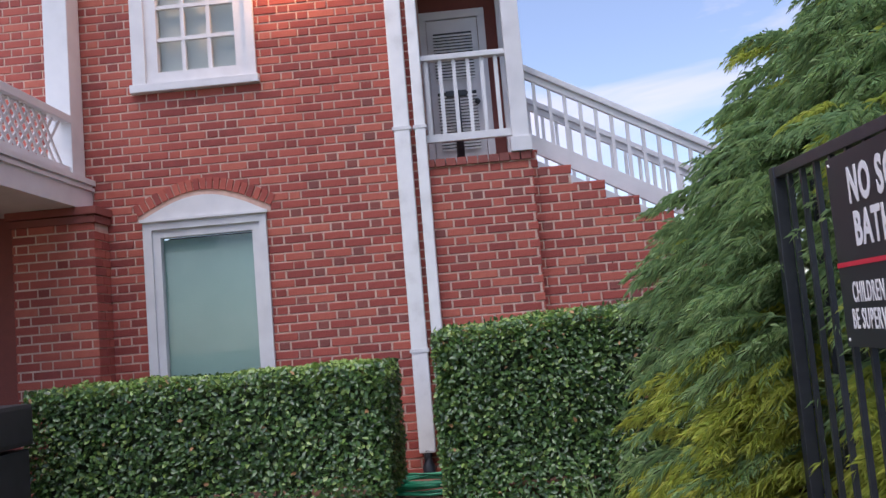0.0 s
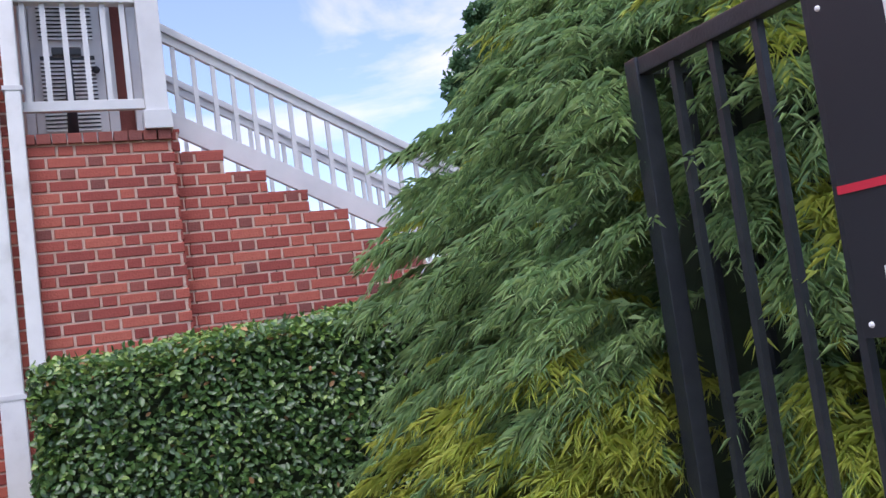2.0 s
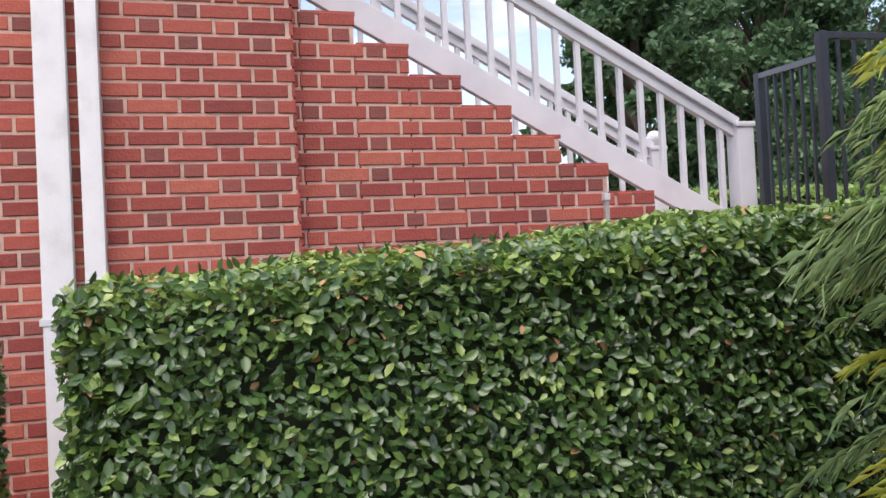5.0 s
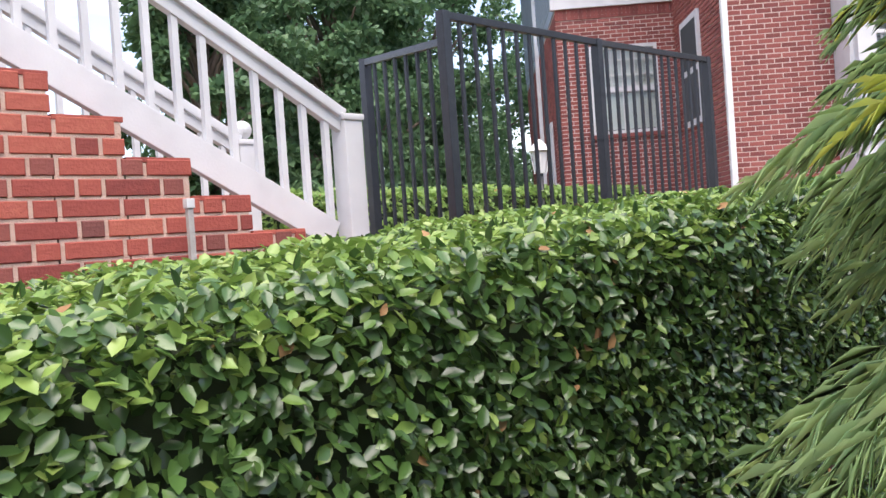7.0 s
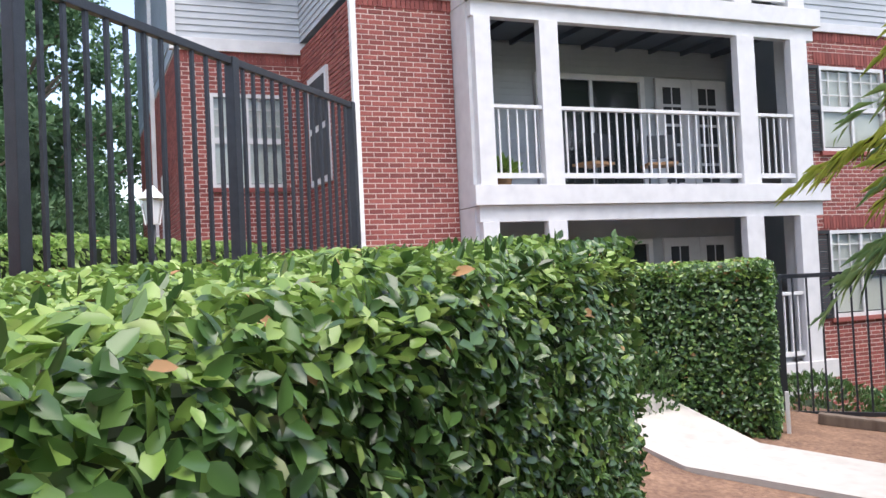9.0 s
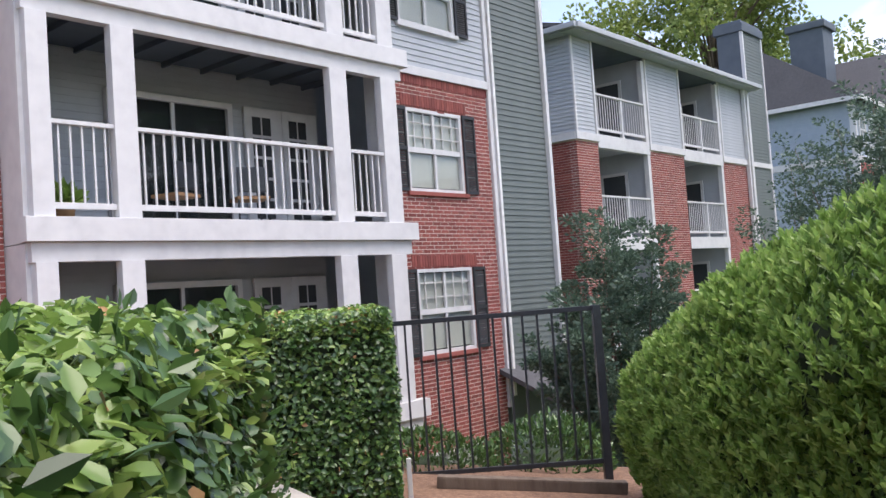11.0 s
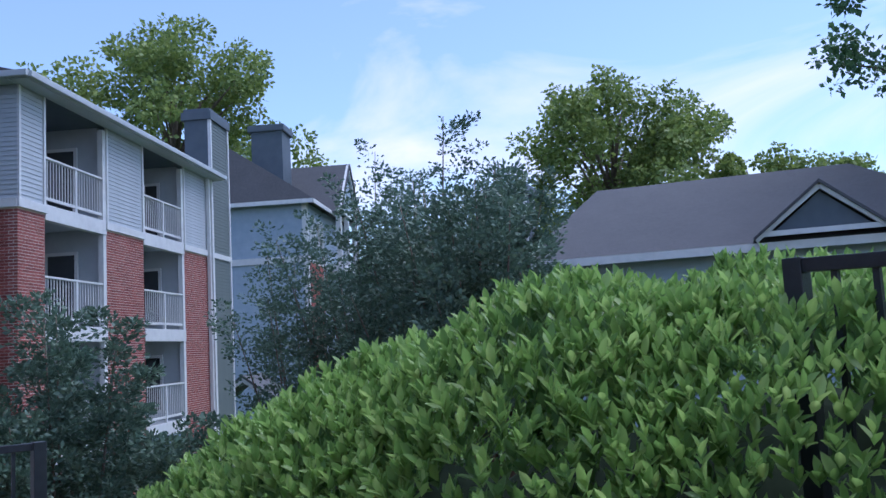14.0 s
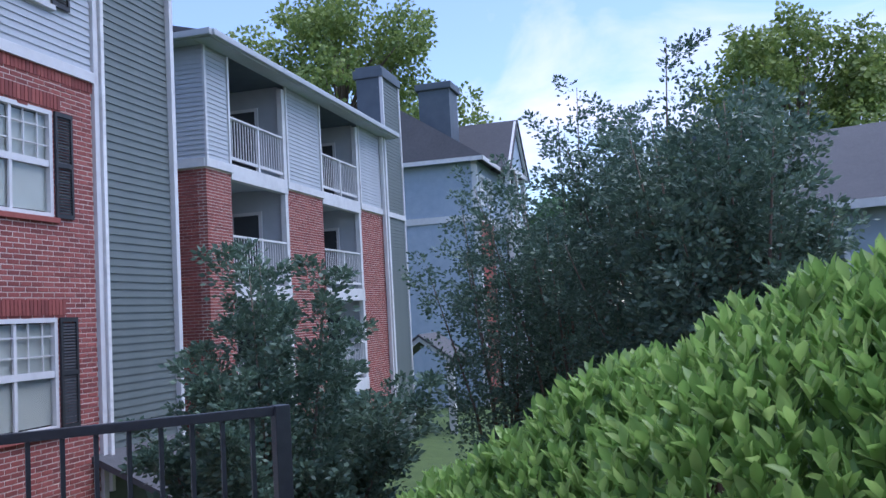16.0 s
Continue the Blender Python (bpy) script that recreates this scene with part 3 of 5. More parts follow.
    one("porch_column", WHITE, (-5.42, -5.2, -0.36, -0.12, 2.99, 6.2), parent=a, bevel=0.01)
    lat = new("lattice_rail")
    lat.parent = a
    one("top_rail", WHITE, (-5.30, -5.20, -3.5, -0.36, 3.50, 3.57), parent=lat, bevel=0.006)
    one("bottom_rail", WHITE, (-5.28, -5.22, -3.5, -0.36, 3.05, 3.11), parent=lat)
    for i in range(26):
        for s in (-1, 1):
            bm = bmesh.new()
            y = -0.45 - i * 0.12
            a0, b0 = (y, 3.08), (y - 0.42 * 0.9, 3.52)
            if s < 0:
                a0, b0 = (y - 0.38, 3.08), (y, 3.52)
            beam(bm, (-5.25 + s * 0.006, a0[0], a0[1]), (-5.25 + s * 0.006, b0[0], b0[1]), 0.012, 0.03)
            part("lath", bm, WHITE, lat)
    # brick pier under the porch
    pier = new("porch_pier")
    pier.parent = a
    one("mortar_bed", MORTAR, (-5.742, -5.027, -0.393, -0.1, -0.2, 2.64), parent=pier)
    lay_bricks(pier, brick_spans(-5.75, -5.02, -0.2, 2.61), -0.4, BRICK, dark=BRICK_D)
    bm = bmesh.new()
    for r_ in range(35):
        z = -0.2 + r_ * COURSE
        box(bm, -5.04, -5.018, -0.395, -0.26 if r_ % 2 else -0.2, z + 0.005, z + COURSE - 0.006)
        box(bm, -5.04, -5.018, -0.25 if r_ % 2 else -0.19, -0.1, z + 0.005, z + COURSE - 0.006)
    part("side_bricks", bm, BRICK, pier)
    one("corbel", BRICK_D, (-5.77, -5.0, -0.42, -0.1, 2.6, 2.665), (-5.79, -4.98, -0.44, -0.1, 2.672, 2.74), parent=pier, bevel=0.006)
    one("low_wall", BRICK_D, (-9, -5.76, -0.2, -0.1, -0.2, 2.74), parent=a)
    return a


building_a()


def stair():
    s = thing("stair", Matrix(), "outside stair with white painted railings", "stair", kind="structure")
    for i in range(1, 11):
        part_box("tread", CONCRETE, s, ((i - 5) * STEP, (i - 4) * STEP + 0.02, 0.34, 1.24, 2.3 - (i - 4) * RISE - 0.19, 2.3 - (i - 4) * RISE - 0.02))
    for y, tag in ((0.26, 0), (1.3, 1)):
        rail = new("stair_railing")
        rail.parent = s
        x0, x1 = -1.2, 1.6

        def zt(x):
            return 3.80 - 0.55 * (x + 1.19)

        bm = bmesh.new()
        beam(bm, (x0, y, zt(x0) - 0.02), (x1, y, zt(x1) - 0.02), 0.10, 0.055, 0.012)
        part("handrail", bm, WHITE, rail)
        bm = bmesh.new()
        beam(bm, (x0, y, zt(x0) - 0.085), (x1, y, zt(x1) - 0.085), 0.05, 0.06, 0.006)
        part("under_rail", bm, WHITE, rail)
        bm = bmesh.new()
        beam(bm, (x0, y, zt(x0) - 0.72), (x1 - 0.1, y, zt(x1 - 0.1) - 0.71), 0.05, 0.15, 0.006)
        part("stringer", bm, WHITE, rail)
        x = x0 + 0.1
        while x < x1 - 0.08:
            bm = bmesh.new()
            box(bm, x - 0.016, x + 0.016, y - 0.016, y + 0.016, zt(x) - 0.70, zt(x) - 0.09)
            part("baluster", bm, WHITE, rail)
            x += 0.1365
        nb = new("newel_post")
        nb.parent = rail
        part_box("shaft", WHITE, nb, (1.58, 1.70, y - 0.06, y + 0.06, 0.9, 2.22), bevel=0.008)
        part_box("cap", WHITE, nb, (1.57, 1.71, y - 0.07, y + 0.07, 2.215, 2.25), bevel=0.012)
        if tag:
            bm = bmesh.new()
            bmesh.ops.create_uvsphere(bm, u_segments=14, v_segments=10, radius=0.06)
            bmesh.ops.translate(bm, verts=bm.verts, vec=(1.64, y, 2.31))
            part("ball_finial", bm, WHITE, nb)


stair()


# ---- iron fences ----
def fence_panel(f, a, b, h, step=0.115, rails=(0.0, 1.0), end=True, low=0.06, post=0.05, start=True):
    """Pickets between a and b (feet, top at foot + h)."""
    a, b = Vector(a), Vector(b)
    up = Vector((0, 0, 1))
    n = max(2, round((b - a).length / step))
    bm = bmesh.new()
    beam(bm, a + up * h, b + up * h, 0.032, 0.036, 0.004)
    part("top_rail", bm, BLACK, f)
    bm = bmesh.new()
    beam(bm, a + up * (low + 0.02), b + up * (low + 0.02), 0.03, 0.034, 0.004)
    part("bottom_rail", bm, BLACK, f)
    for i in range(1, n):
        p = a.lerp(b, i / n)
        bm = bmesh.new()
        box(bm, p.x - 0.008, p.x + 0.008, p.y - 0.008, p.y + 0.008, p.z + low, p.z + h)
        part("picket", bm, BLACK, f)
    for p in ([a] if start else []) + ([b] if end else []):
        bm = bmesh.new()
        box(bm, p.x - post / 2, p.x + post / 2, p.y - post / 2, p.y + post / 2, p.z - 0.3, p.z + h + 0.02, bevel=0.004)
        part("post", bm, BLACK, f)


fence = thing("iron_fence", Matrix(), "black metal picket pool fence with a sign on it", "fence")
fence_panel(fence, (-0.66, -4.71, 0.55), (-0.66, -6.6, 0.5), 1.3, post=0.042)
fence_panel(fence, (-0.66, -4.71, 0.55), (1.3, -4.72, 0.6), 1.3, end=False, start=False)
fence_panel(fence, (1.3, -4.72, 0.6), (3.71, -5.08, 0.69), 1.3, step=0.105)
north = thing("iron_fence", Matrix(), "tall black metal picket fence beside the stair", "fence")
fence_panel(north, (1.58, -0.58, 1.28), (2.97, -0.44, 1.33), 1.3, end=False)
fence_panel(north, (2.97, -0.44, 1.33), (4.65, -0.21, 1.43), 1.3)
fence_panel(north, (1.88, 0.36, 1.27), (1.61, -0.53, 1.17), 1.3, end=False, step=0.14)
gate = thing("iron_fence", Matrix(), "low black metal picket fence at the edge of the slope", "fence")
fence_panel(gate, (7.43, -2.76, 0.22), (7.2, -4.3, 0.24), 1.22, post=0.06)


# ---- the sign ----
def sign():
    # panel on the west face of the fence, read from the west
    m = Matrix.Translation((-0.684, -5.205, 1.27)) @ Matrix.Rotation(radians(-90), 4, "Z")
    s = thing("pool_sign", m, "black notice board with white capitals and a red line", "sign")
    W, H = 0.685, 0.53
    bm = bmesh.new()
    box(bm, 0, W, -0.004, 0.004, 0, H, bevel=0.0015)
    part("panel", bm, SIGN, s)

    def text(body, x, z, w, h, fat):
        c = bpy.data.curves.new("lettering", "FONT")
        c.body = body
        c.size, c.extrude, c.offset = 0.1, 0.0008, fat
        c.resolution_u = 3
        c.space_character = 1.14
        ob = new("lettering", c)
        dg = bpy.context.evaluated_depsgraph_get()
        me = bpy.data.meshes.new_from_object(ob.evaluated_get(dg))
        bpy.data.objects.remove(ob)
        co = np.array([v.co[:] for v in me.vertices])
        lo, hi = co.min(0), co.max(0)
        k = (w / (hi[0] - lo[0]), h / (hi[1] - lo[1]))
        for v in me.vertices:
            v.co = ((v.co.x - lo[0]) * k[0] + x, -0.0055 - v.co.z, (v.co.y - lo[1]) * k[1] + z)
        me.materials.clear()
        me.materials.append(LETTER)
        o = new("lettering", me)
        o.parent = s
        tagged(o, "white capitals " + body.lower())

    text("NO SOLO", 0.137, 0.385, 0.405, 0.102, 0.0032)
    text("BATHING", 0.147, 0.27, 0.383, 0.096, 0.0032)
    part_box("stripe", RED, s, (0.0, W, -0.0065, -0.004, 0.221, 0.234), "thin red line", bevel=0)
    text("CHILDREN UNDER 18 MUST", 0.082, 0.122, 0.515, 0.056, 0.0012)
    text("BE SUPERVISED BY AN ADULT", 0.062, 0.05, 0.59, 0.056, 0.0012)
    for x in (0.02, W - 0.02):
        for z in (0.02, H - 0.02):
            bm = bmesh.new()
            bmesh.ops.create_uvsphere(bm, u_segments=8, v_segments=5, radius=0.005)
            bmesh.ops.translate(bm, verts=bm.verts, vec=(x, -0.004, z))
            part("screw", bm, LETTER, s)


sign()


# ---- apartment buildings, in their own axes (x along the front, y into the building) ----
AXES_C = pose(ORIGIN_C[0], ORIGIN_C[1], 0, 0, 0, -46.5)


def siding(parent, x0, x1, y, z0, z1, mat, holes=(), lap=0.105, side=0, name="siding", boards=False):
    """Lapped boards on a face: side 0 faces -y at y; side -1 faces -x at x=y, with x0..x1 along y."""
    verts, faces = [], []
    sheet = None
    if boards:
        sheet = new(name)
        sheet.parent = parent
    shapes = {}
    z = z0
    while z < z1 - 0.01:
        zt = min(z + lap, z1)
        segs = [(x0, x1)]
        for h in holes:
            if h[2] < (z + zt) / 2 < h[3]:
                segs = [q for a, b in segs for q in ((a, min(b, h[0])), (max(a, h[1]), b)) if q[1] - q[0] > 0.01]
        for a, b in segs:
            if sheet:
                key = (round(a, 3), round(b, 3), round(zt - z, 4))
                if key not in shapes:
                    t = key[2]
                    me = bpy.data.meshes.new("board")
                    me.from_pydata([(p, y + d, q) if side == 0 else (y + d, p, q) for p, d, q in ((a, 0.0, 0), (b, 0.0, 0), (b, 0.016, t), (a, 0.016, t), (a, 0.016, 0), (b, 0.016, 0))], [], [(0, 1, 2, 3), (1, 0, 4, 5)])
                    me.materials.append(mat)
                    shapes[key] = me
                ob = new("board", shapes[key])
                ob.parent = sheet
                ob.location = (0, 0, z)
                continue
            n = len(verts)
            for p, d, q in ((a, 0.0, z), (b, 0.0, z), (b, 0.016, zt), (a, 0.016, zt), (a, 0.016, z), (b, 0.016, z)):
                verts.append((p, y + d, q) if side == 0 else (y + d, p, q))
            faces += [(n, n + 1, n + 2, n + 3), (n + 1, n, n + 4, n + 5)]
        z = zt
    return sheet or raw(name, verts, faces, mat, parent)


def brick_front(parent, x0, x1, y, z0, z1, holes=(), near=None, thick=0.22):
    w = new("brick_wall")
    w.parent = parent
    bm = bmesh.new()
    holed(bm, x0, x1, y + 0.006, y + thick, z0, z1, holes)
    part("mortar_bed", bm, MORTAR_C, w)
    lay_bricks(w, brick_spans(x0, x1, z0, z1, holes, 0.0685, 0.192, 0.09, 0.013, flemish=False), y, BRICK_C, near, 300, 0.0685, 0.013)
    return w


def side_bricks(parent, x, y0, y1, z0, z1):
    """Brick face looking along -x."""
    verts, faces = [], []
    for p, z, ln, _ in brick_spans(y0, y1, z0, z1, (), 0.0685, 0.192, 0.09, 0.013, flemish=False):
        v, f = brick_shape(ln, 0.0555, 0.02)
        k = len(verts)
        verts += [(x + b, a + p, c + z) for a, b, c in v]
        faces += [tuple(j + k for j in q) for q in f]
    return raw("brickwork", verts, faces, BRICK_C, parent, kind="stuff")


def soldier(parent, x0, x1, y, z0, z1):
    bm = bmesh.new()
    x = x0
    while x < x1:
        box(bm, x, x + 0.056, y - 0.012, y + 0.02, z0, z1)
        x += 0.067
    return part("soldier_course", bm, BRICK_C, parent)


def shutter(parent, x0, x1, y, z0, z1):
    s = new("shutter")
    s.parent = parent
    bm = bmesh.new()
    holed(bm, x0, x1, y - 0.035, y, z0, z1, [(x0 + 0.04, x1 - 0.04, z0 + 0.06, (z0 + z1) / 2 - 0.03), (x0 + 0.04, x1 - 0.04, (z0 + z1) / 2 + 0.03, z1 - 0.06)])
    part("stile", bm, SHUTTER, s)
    bm = bmesh.new()
    z = z0 + 0.07
    while z < z1 - 0.07:
        vs = [bm.verts.new(q) for q in ((x0 + 0.03, y - 0.028, z), (x1 - 0.03, y - 0.028, z), (x1 - 0.03, y - 0.005, z + 0.035), (x0 + 0.03, y - 0.005, z + 0.035))]
        bm.faces.new(vs)
        z += 0.04
    part("slat", bm, SHUTTER, s)


def apartment_window(parent, x0, x1, y, z0, z1, shutters=True, siding_face=False):
    w = sash_window(parent, x0, x1, y + 0.02, z0, z1, 2, 2, blind=BLIND, bar=0.05, frame_w=0.06, meeting=True)
    z = (z0 + z1) / 2
    for i in range(2):
        for q in (0.33, 0.67):
            xx = x0 + (x1 - x0) * (i + q) / 2
            part_box("muntin", WHITE, w, (xx - 0.008, xx + 0.008, y + 0.03, y + 0.05, z, z1 - 0.05), bevel=0)
    for q in (0.33, 0.67):
        zz = z + (z1 - z) * q
        part_box("muntin", WHITE, w, (x0 + 0.05, x1 - 0.05, y + 0.03, y + 0.05, zz - 0.008, zz + 0.008), bevel=0)
    one("sill", WHITE if siding_face else BRICK_C, (x0 - 0.06, x1 + 0.06, y - 0.05, y + 0.05, z0 - 0.07, z0), parent=w, bevel=0.004)
    if shutters:
        shutter(w, x0 - 0.36, x0 - 0.02, y - 0.002, z0, z1)
        shutter(w, x1 + 0.02, x1 + 0.36, y - 0.002, z0, z1)
    return w


def slider(parent, x0, x1, y, z0, z1):
    d = sash_window(parent, x0, x1, y, z0, z1, 2, 1, bar=0.06, frame_w=0.09, name="sliding_door")
    # dark sheet in front of the siding, in place of an unlit room
    one("dark_interior", UNLIT, (x0 + 0.05, x1 - 0.05, y + 0.055, y + 0.06, z0 + 0.05, z1 - 0.05), parent=d)
    return d


def french_door(parent, x0, x1, y, z0, z1):
    d = new("french_door")
    d.parent = parent
    one("leaf", WHITE, (x0, (x0 + x1) / 2 - 0.005, y - 0.03, y + 0.02, z0, z1), ((x0 + x1) / 2 + 0.005, x1, y - 0.03, y + 0.02, z0, z1), parent=d, bevel=0.004)
    for k in range(2):
        a = x0 + (x1 - x0) * k / 2 + 0.14
        for c in range(2):
            for r in range(5):
                xa, za = a + c * 0.2, z0 + 0.25 + r * 0.34
                # opaque dark panes, coloured for the unlit room behind
                part_box("pane", UNLIT, d, (xa, xa + 0.17, y - 0.034, y - 0.028, za, za + 0.29), bevel=0)


def balcony_bay(parent, x0, x1, z, storey, posts, front=0.0, back=2.1, furnished=False):
    """One storey of a recessed balcony: deck, fascia, posts, rails, back wall, doors and joists."""
    b = new("balcony")
    b.parent = parent
    one("deck", WHITE, (x0 - 0.08, x1 + 0.1, front - 0.02, front + 0.16, z - 0.27, z), parent=b, bevel=0.008)
    one("floor", GREY, (x0, x1, front + 0.16, back, z - 0.16, z - 0.02), parent=b)
    one("beam", WHITE, (x0, x1, front + 0.06, front + 0.2, z - 0.49, z - 0.275), parent=b, bevel=0.006)
    for j in range(9):
        xx = x0 + 0.3 + (x1 - x0 - 0.6) * j / 8
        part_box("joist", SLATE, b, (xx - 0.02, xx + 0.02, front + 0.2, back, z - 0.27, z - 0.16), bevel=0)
    for p0, p1 in posts:
        part_box("post", WHITE, b, (p0, p1, front + 0.03, front + 0.17, z, z + storey - 0.49), bevel=0.006)
    for (a0, a1), (c0, c1) in zip(posts, posts[1:]):
        baluster_rail(b, (a1, front + 0.1, z), (c0, front + 0.1, z), 1.06, 0.13, max(3, round((c0 - a1) / 0.14)), 0.022)
    # back wall, with doors and a window
    one("back_wall", GREY, (x0, x1, back, back + 0.2, z, z + storey), parent=b)
    siding(b, x0, x1, back - 0.02, z, z + storey - 0.2, GREY)
    slider(b, x0 + 2.0, x0 + 4.1, back - 0.1, z, z + 2.05)
    french_door(b, x0 + 4.35, x0 + 5.85, back - 0.06, z, z + 2.05)
    sash_window(b, x0 + 0.25, x0 + 1.05, back - 0.1, z + 0.7, z + 2.0, 1, 2, blind=BLIND, frame_w=0.08)
    return b


def flat_roof(parent, x0, x1, y0, y1, z):
    one("roof", SHINGLE, (x0, x1, y0, y1, z, z + 0.2), parent=parent)


def chair(m, label, seat_mat):
    c = thing("patio_chair", m, label, "chair", "balcony chairs")
    for sx in (-0.22, 0.22):
        for sy in (-0.2, 0.2):
            bm = bmesh.new()
            tube(bm, [(sx, sy, 0), (sx, sy, 0.42 if sy < 0 else 0.85)], [0.014, 0.014], 6)
            part("leg", bm, BLACK, c)
    part_box("seat", seat_mat, c, (-0.24, 0.24, -0.22, 0.22, 0.40, 0.45), bevel=0.015)
    part_box("backrest", BLACK, c, (-0.23, 0.23, 0.18, 0.215, 0.5, 0.86), bevel=0.012)


def plant_pot(m, label):
    p = thing("potted_plant", m, label, "plant")
    bm = bmesh.new()
    tube(bm, [(0, 0, 0), (0, 0, 0.2), (0, 0, 0.23)], [0.09, 0.13, 0.14], 14)
    part("pot", bm, WOODEN, p)
    rng = np.random.default_rng(5)
    n = 160
    d = rng.normal(size=(n, 3))
    d[:, 2] = abs(d[:, 2])
    V, F = leaf_mesh(np.array([[0, 0, 0.22]]) + d * 0.05, d, rng.uniform(0.12, 0.25, n), 3)
    fast_mesh("leaves", V, F, LEAF_BRIGHT, p)


def building_c():
    c = thing("apartment_building", AXES_C, "three-storey red brick and grey siding apartment building with white balconies", "building", kind="structure")
    low = -2.7
    # wall left of the balconies
    brick_front(c, -1.42, -0.03, 0.65, low, 5.37, near=lambda x, z: -z)
    soldier(c, -1.42, -0.06, 0.65, 5.22, 5.37)
    one("corner_pipe", WHITE_OLD, (-1.5, -1.42, 0.56, 0.66, low, 8.2), parent=c, bevel=0.01)
    one("side_wall", MORTAR_C, (-1.41, -1.2, 0.87, 3.7, low, 5.37), parent=c)
    side_bricks(c, -1.424, 0.68, 3.68, low, 5.36)
    side_window = new("side_window")
    side_window.parent = c
    part_box("frame", WHITE, side_window, (-1.47, -1.41, 2.0, 3.1, 3.05, 4.75), bevel=0.006)
    for za in (3.15, 3.95):
        # opaque dark pane, coloured for the unlit room behind
        part_box("pane", UNLIT, side_window, (-1.478, -1.468, 2.1, 3.0, za, za + 0.7), bevel=0)
    siding(c, 0.66, 3.7, -1.425, 5.5, 8.2, GREY, side=1)
    one("band", WHITE, (-1.48, 0.0, 0.6, 0.7, 5.37, 5.52), parent=c, bevel=0.006)
    siding(c, -1.42, 0.0, 0.64, 5.52, 8.2, GREY)
    # wall right of the balconies
    w2 = (6.64, 8.12, 3.36, 4.80)
    w3 = (6.66, 8.14, 0.58, 2.04)
    w1 = (6.7, 8.1, -2.3, -1.05)
    brick_front(c, 5.95, 8.93, 0.65, low, 5.37, [w2, w3, w1], near=lambda x, z: abs(z - 2.6))
    soldier(c, 5.97, 8.92, 0.65, 5.22, 5.37)
    soldier(c, w2[0] - 0.1, w2[1] + 0.1, 0.65, 4.83, 5.03)
    soldier(c, w3[0] - 0.1, w3[1] + 0.1, 0.65, 2.07, 2.27)
    apartment_window(c, *w2[:2], 0.65, *w2[2:])
    apartment_window(c, *w3[:2], 0.65, *w3[2:])
    apartment_window(c, *w1[:2], 0.65, *w1[2:], shutters=False)
    one("band", WHITE, (5.9, 9.0, 0.6, 0.7, 5.37, 5.52), parent=c, bevel=0.006)
    w4 = (6.6, 8.1, 6.25, 7.6)
    siding(c, 5.95, 8.93, 0.64, 5.52, 8.4, GREY, [w4], boards=True)
    apartment_window(c, *w4[:2], 0.63, *w4[2:], siding_face=True)
    one("inner_wall", GREY, (-1.4, 9.0, 3.7, 3.9, low, 8.4), parent=c)
    # balconies
    posts = [(0.03, 0.27), (1.01, 1.30), (4.40, 4.73), (5.45, 5.78)]
    for z in (0.0, 2.75, 5.5):
        balcony_bay(c, 0.0, 5.95, z, 2.75, posts)
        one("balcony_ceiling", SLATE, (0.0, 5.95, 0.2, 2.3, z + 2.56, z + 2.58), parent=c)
        for x in (0.0, 5.79):
            one("side_panel", WHITE, (x - 0.02, x + 0.05, 0.165, 0.72, z - 0.27, z + 2.47), parent=c, bevel=0.004)
    flat_roof(c, -1.6, 9.1, -0.4, 12, 8.4)
    # chimney chase with corner boards
    one("chase_core", DARK, (9.02, 10.93, 0.72, 3.2, low, 10.5), parent=c)
    siding(c, 9.03, 10.93, 0.68, -0.9, 10.4, DARK, lap=0.115, boards=True)
    for x in (8.94, 10.9):
        one("corner_board", WHITE, (x, x + 0.1, 0.6, 0.72, -0.6, 10.4), parent=c, bevel=0.006)
    one("gutter_pipe", WHITE_OLD, (9.06, 9.13, 0.56, 0.64, -0.4, 8.4), parent=c, bevel=0.01)
    # small shingled roof before the chase
    bm = bmesh.new()
    a = [bm.verts.new(p) for p in ((8.75, -0.9, -0.55), (10.9, -0.9, -0.55), (10.9, 0.68, 0.15), (8.75, 0.68, 0.15), (8.75, -0.9, -0.62), (10.9, -0.9, -0.62), (10.9, 0.68, 0.05), (8.75, 0.68, 0.05))]
    for f in ((0, 1, 2, 3), (7, 6, 5, 4), (0, 4, 5, 1), (1, 5, 6, 2), (2, 6, 7, 3), (3, 7, 4, 0)):
        bm.faces.new([a[i] for i in f])
    part("entry_roof", bm, SHINGLE, c, "grey shingled lean-to roof")
    one("entry_trim", WHITE, (8.72, 10.92, -0.94, -0.88, -0.7, -0.54), parent=c)
    one("entry_post", WHITE, (8.8, 8.92, -0.85, -0.73, low, -0.6), (10.7, 10.82, -0.85, -0.73, low, -0.6), parent=c)
    one("entry_wall", GREY, (8.95, 10.9, 0.66, 0.7, low, -0.9), parent=c)

    # set-back wing with the window and the lantern yard
    one("wing_side", BLUE, (-3.42, -3.25, 3.78, 12, 5.3, 9.2), parent=c)
    one("wing_mortar", MORTAR_C, (-3.40, -3.25, 3.92, 12, low, 5.3), parent=c)
    side_bricks(c, -3.412, 3.72, 12, low, 5.28)
    one("wing_downspout", WHITE_OLD, (-3.5, -3.42, 7.4, 7.5, low, 8.9), parent=c, bevel=0.01)
    one("wing_door", WHITE, (-3.46, -3.42, 5.2, 6.2, low, 3.6), parent=c, bevel=0.006, label="white side door")
    siding(c, 3.75, 12, -3.44, 5.5, 9.2, BLUE, side=1)
    bw = (-2.9, -1.72, 3.13, 4.64)
    brick_front(c, -3.4, -1.3, 3.7, low, 5.3, [bw])
    soldier(c, -3.4, -1.3, 3.7, 5.12, 5.3)
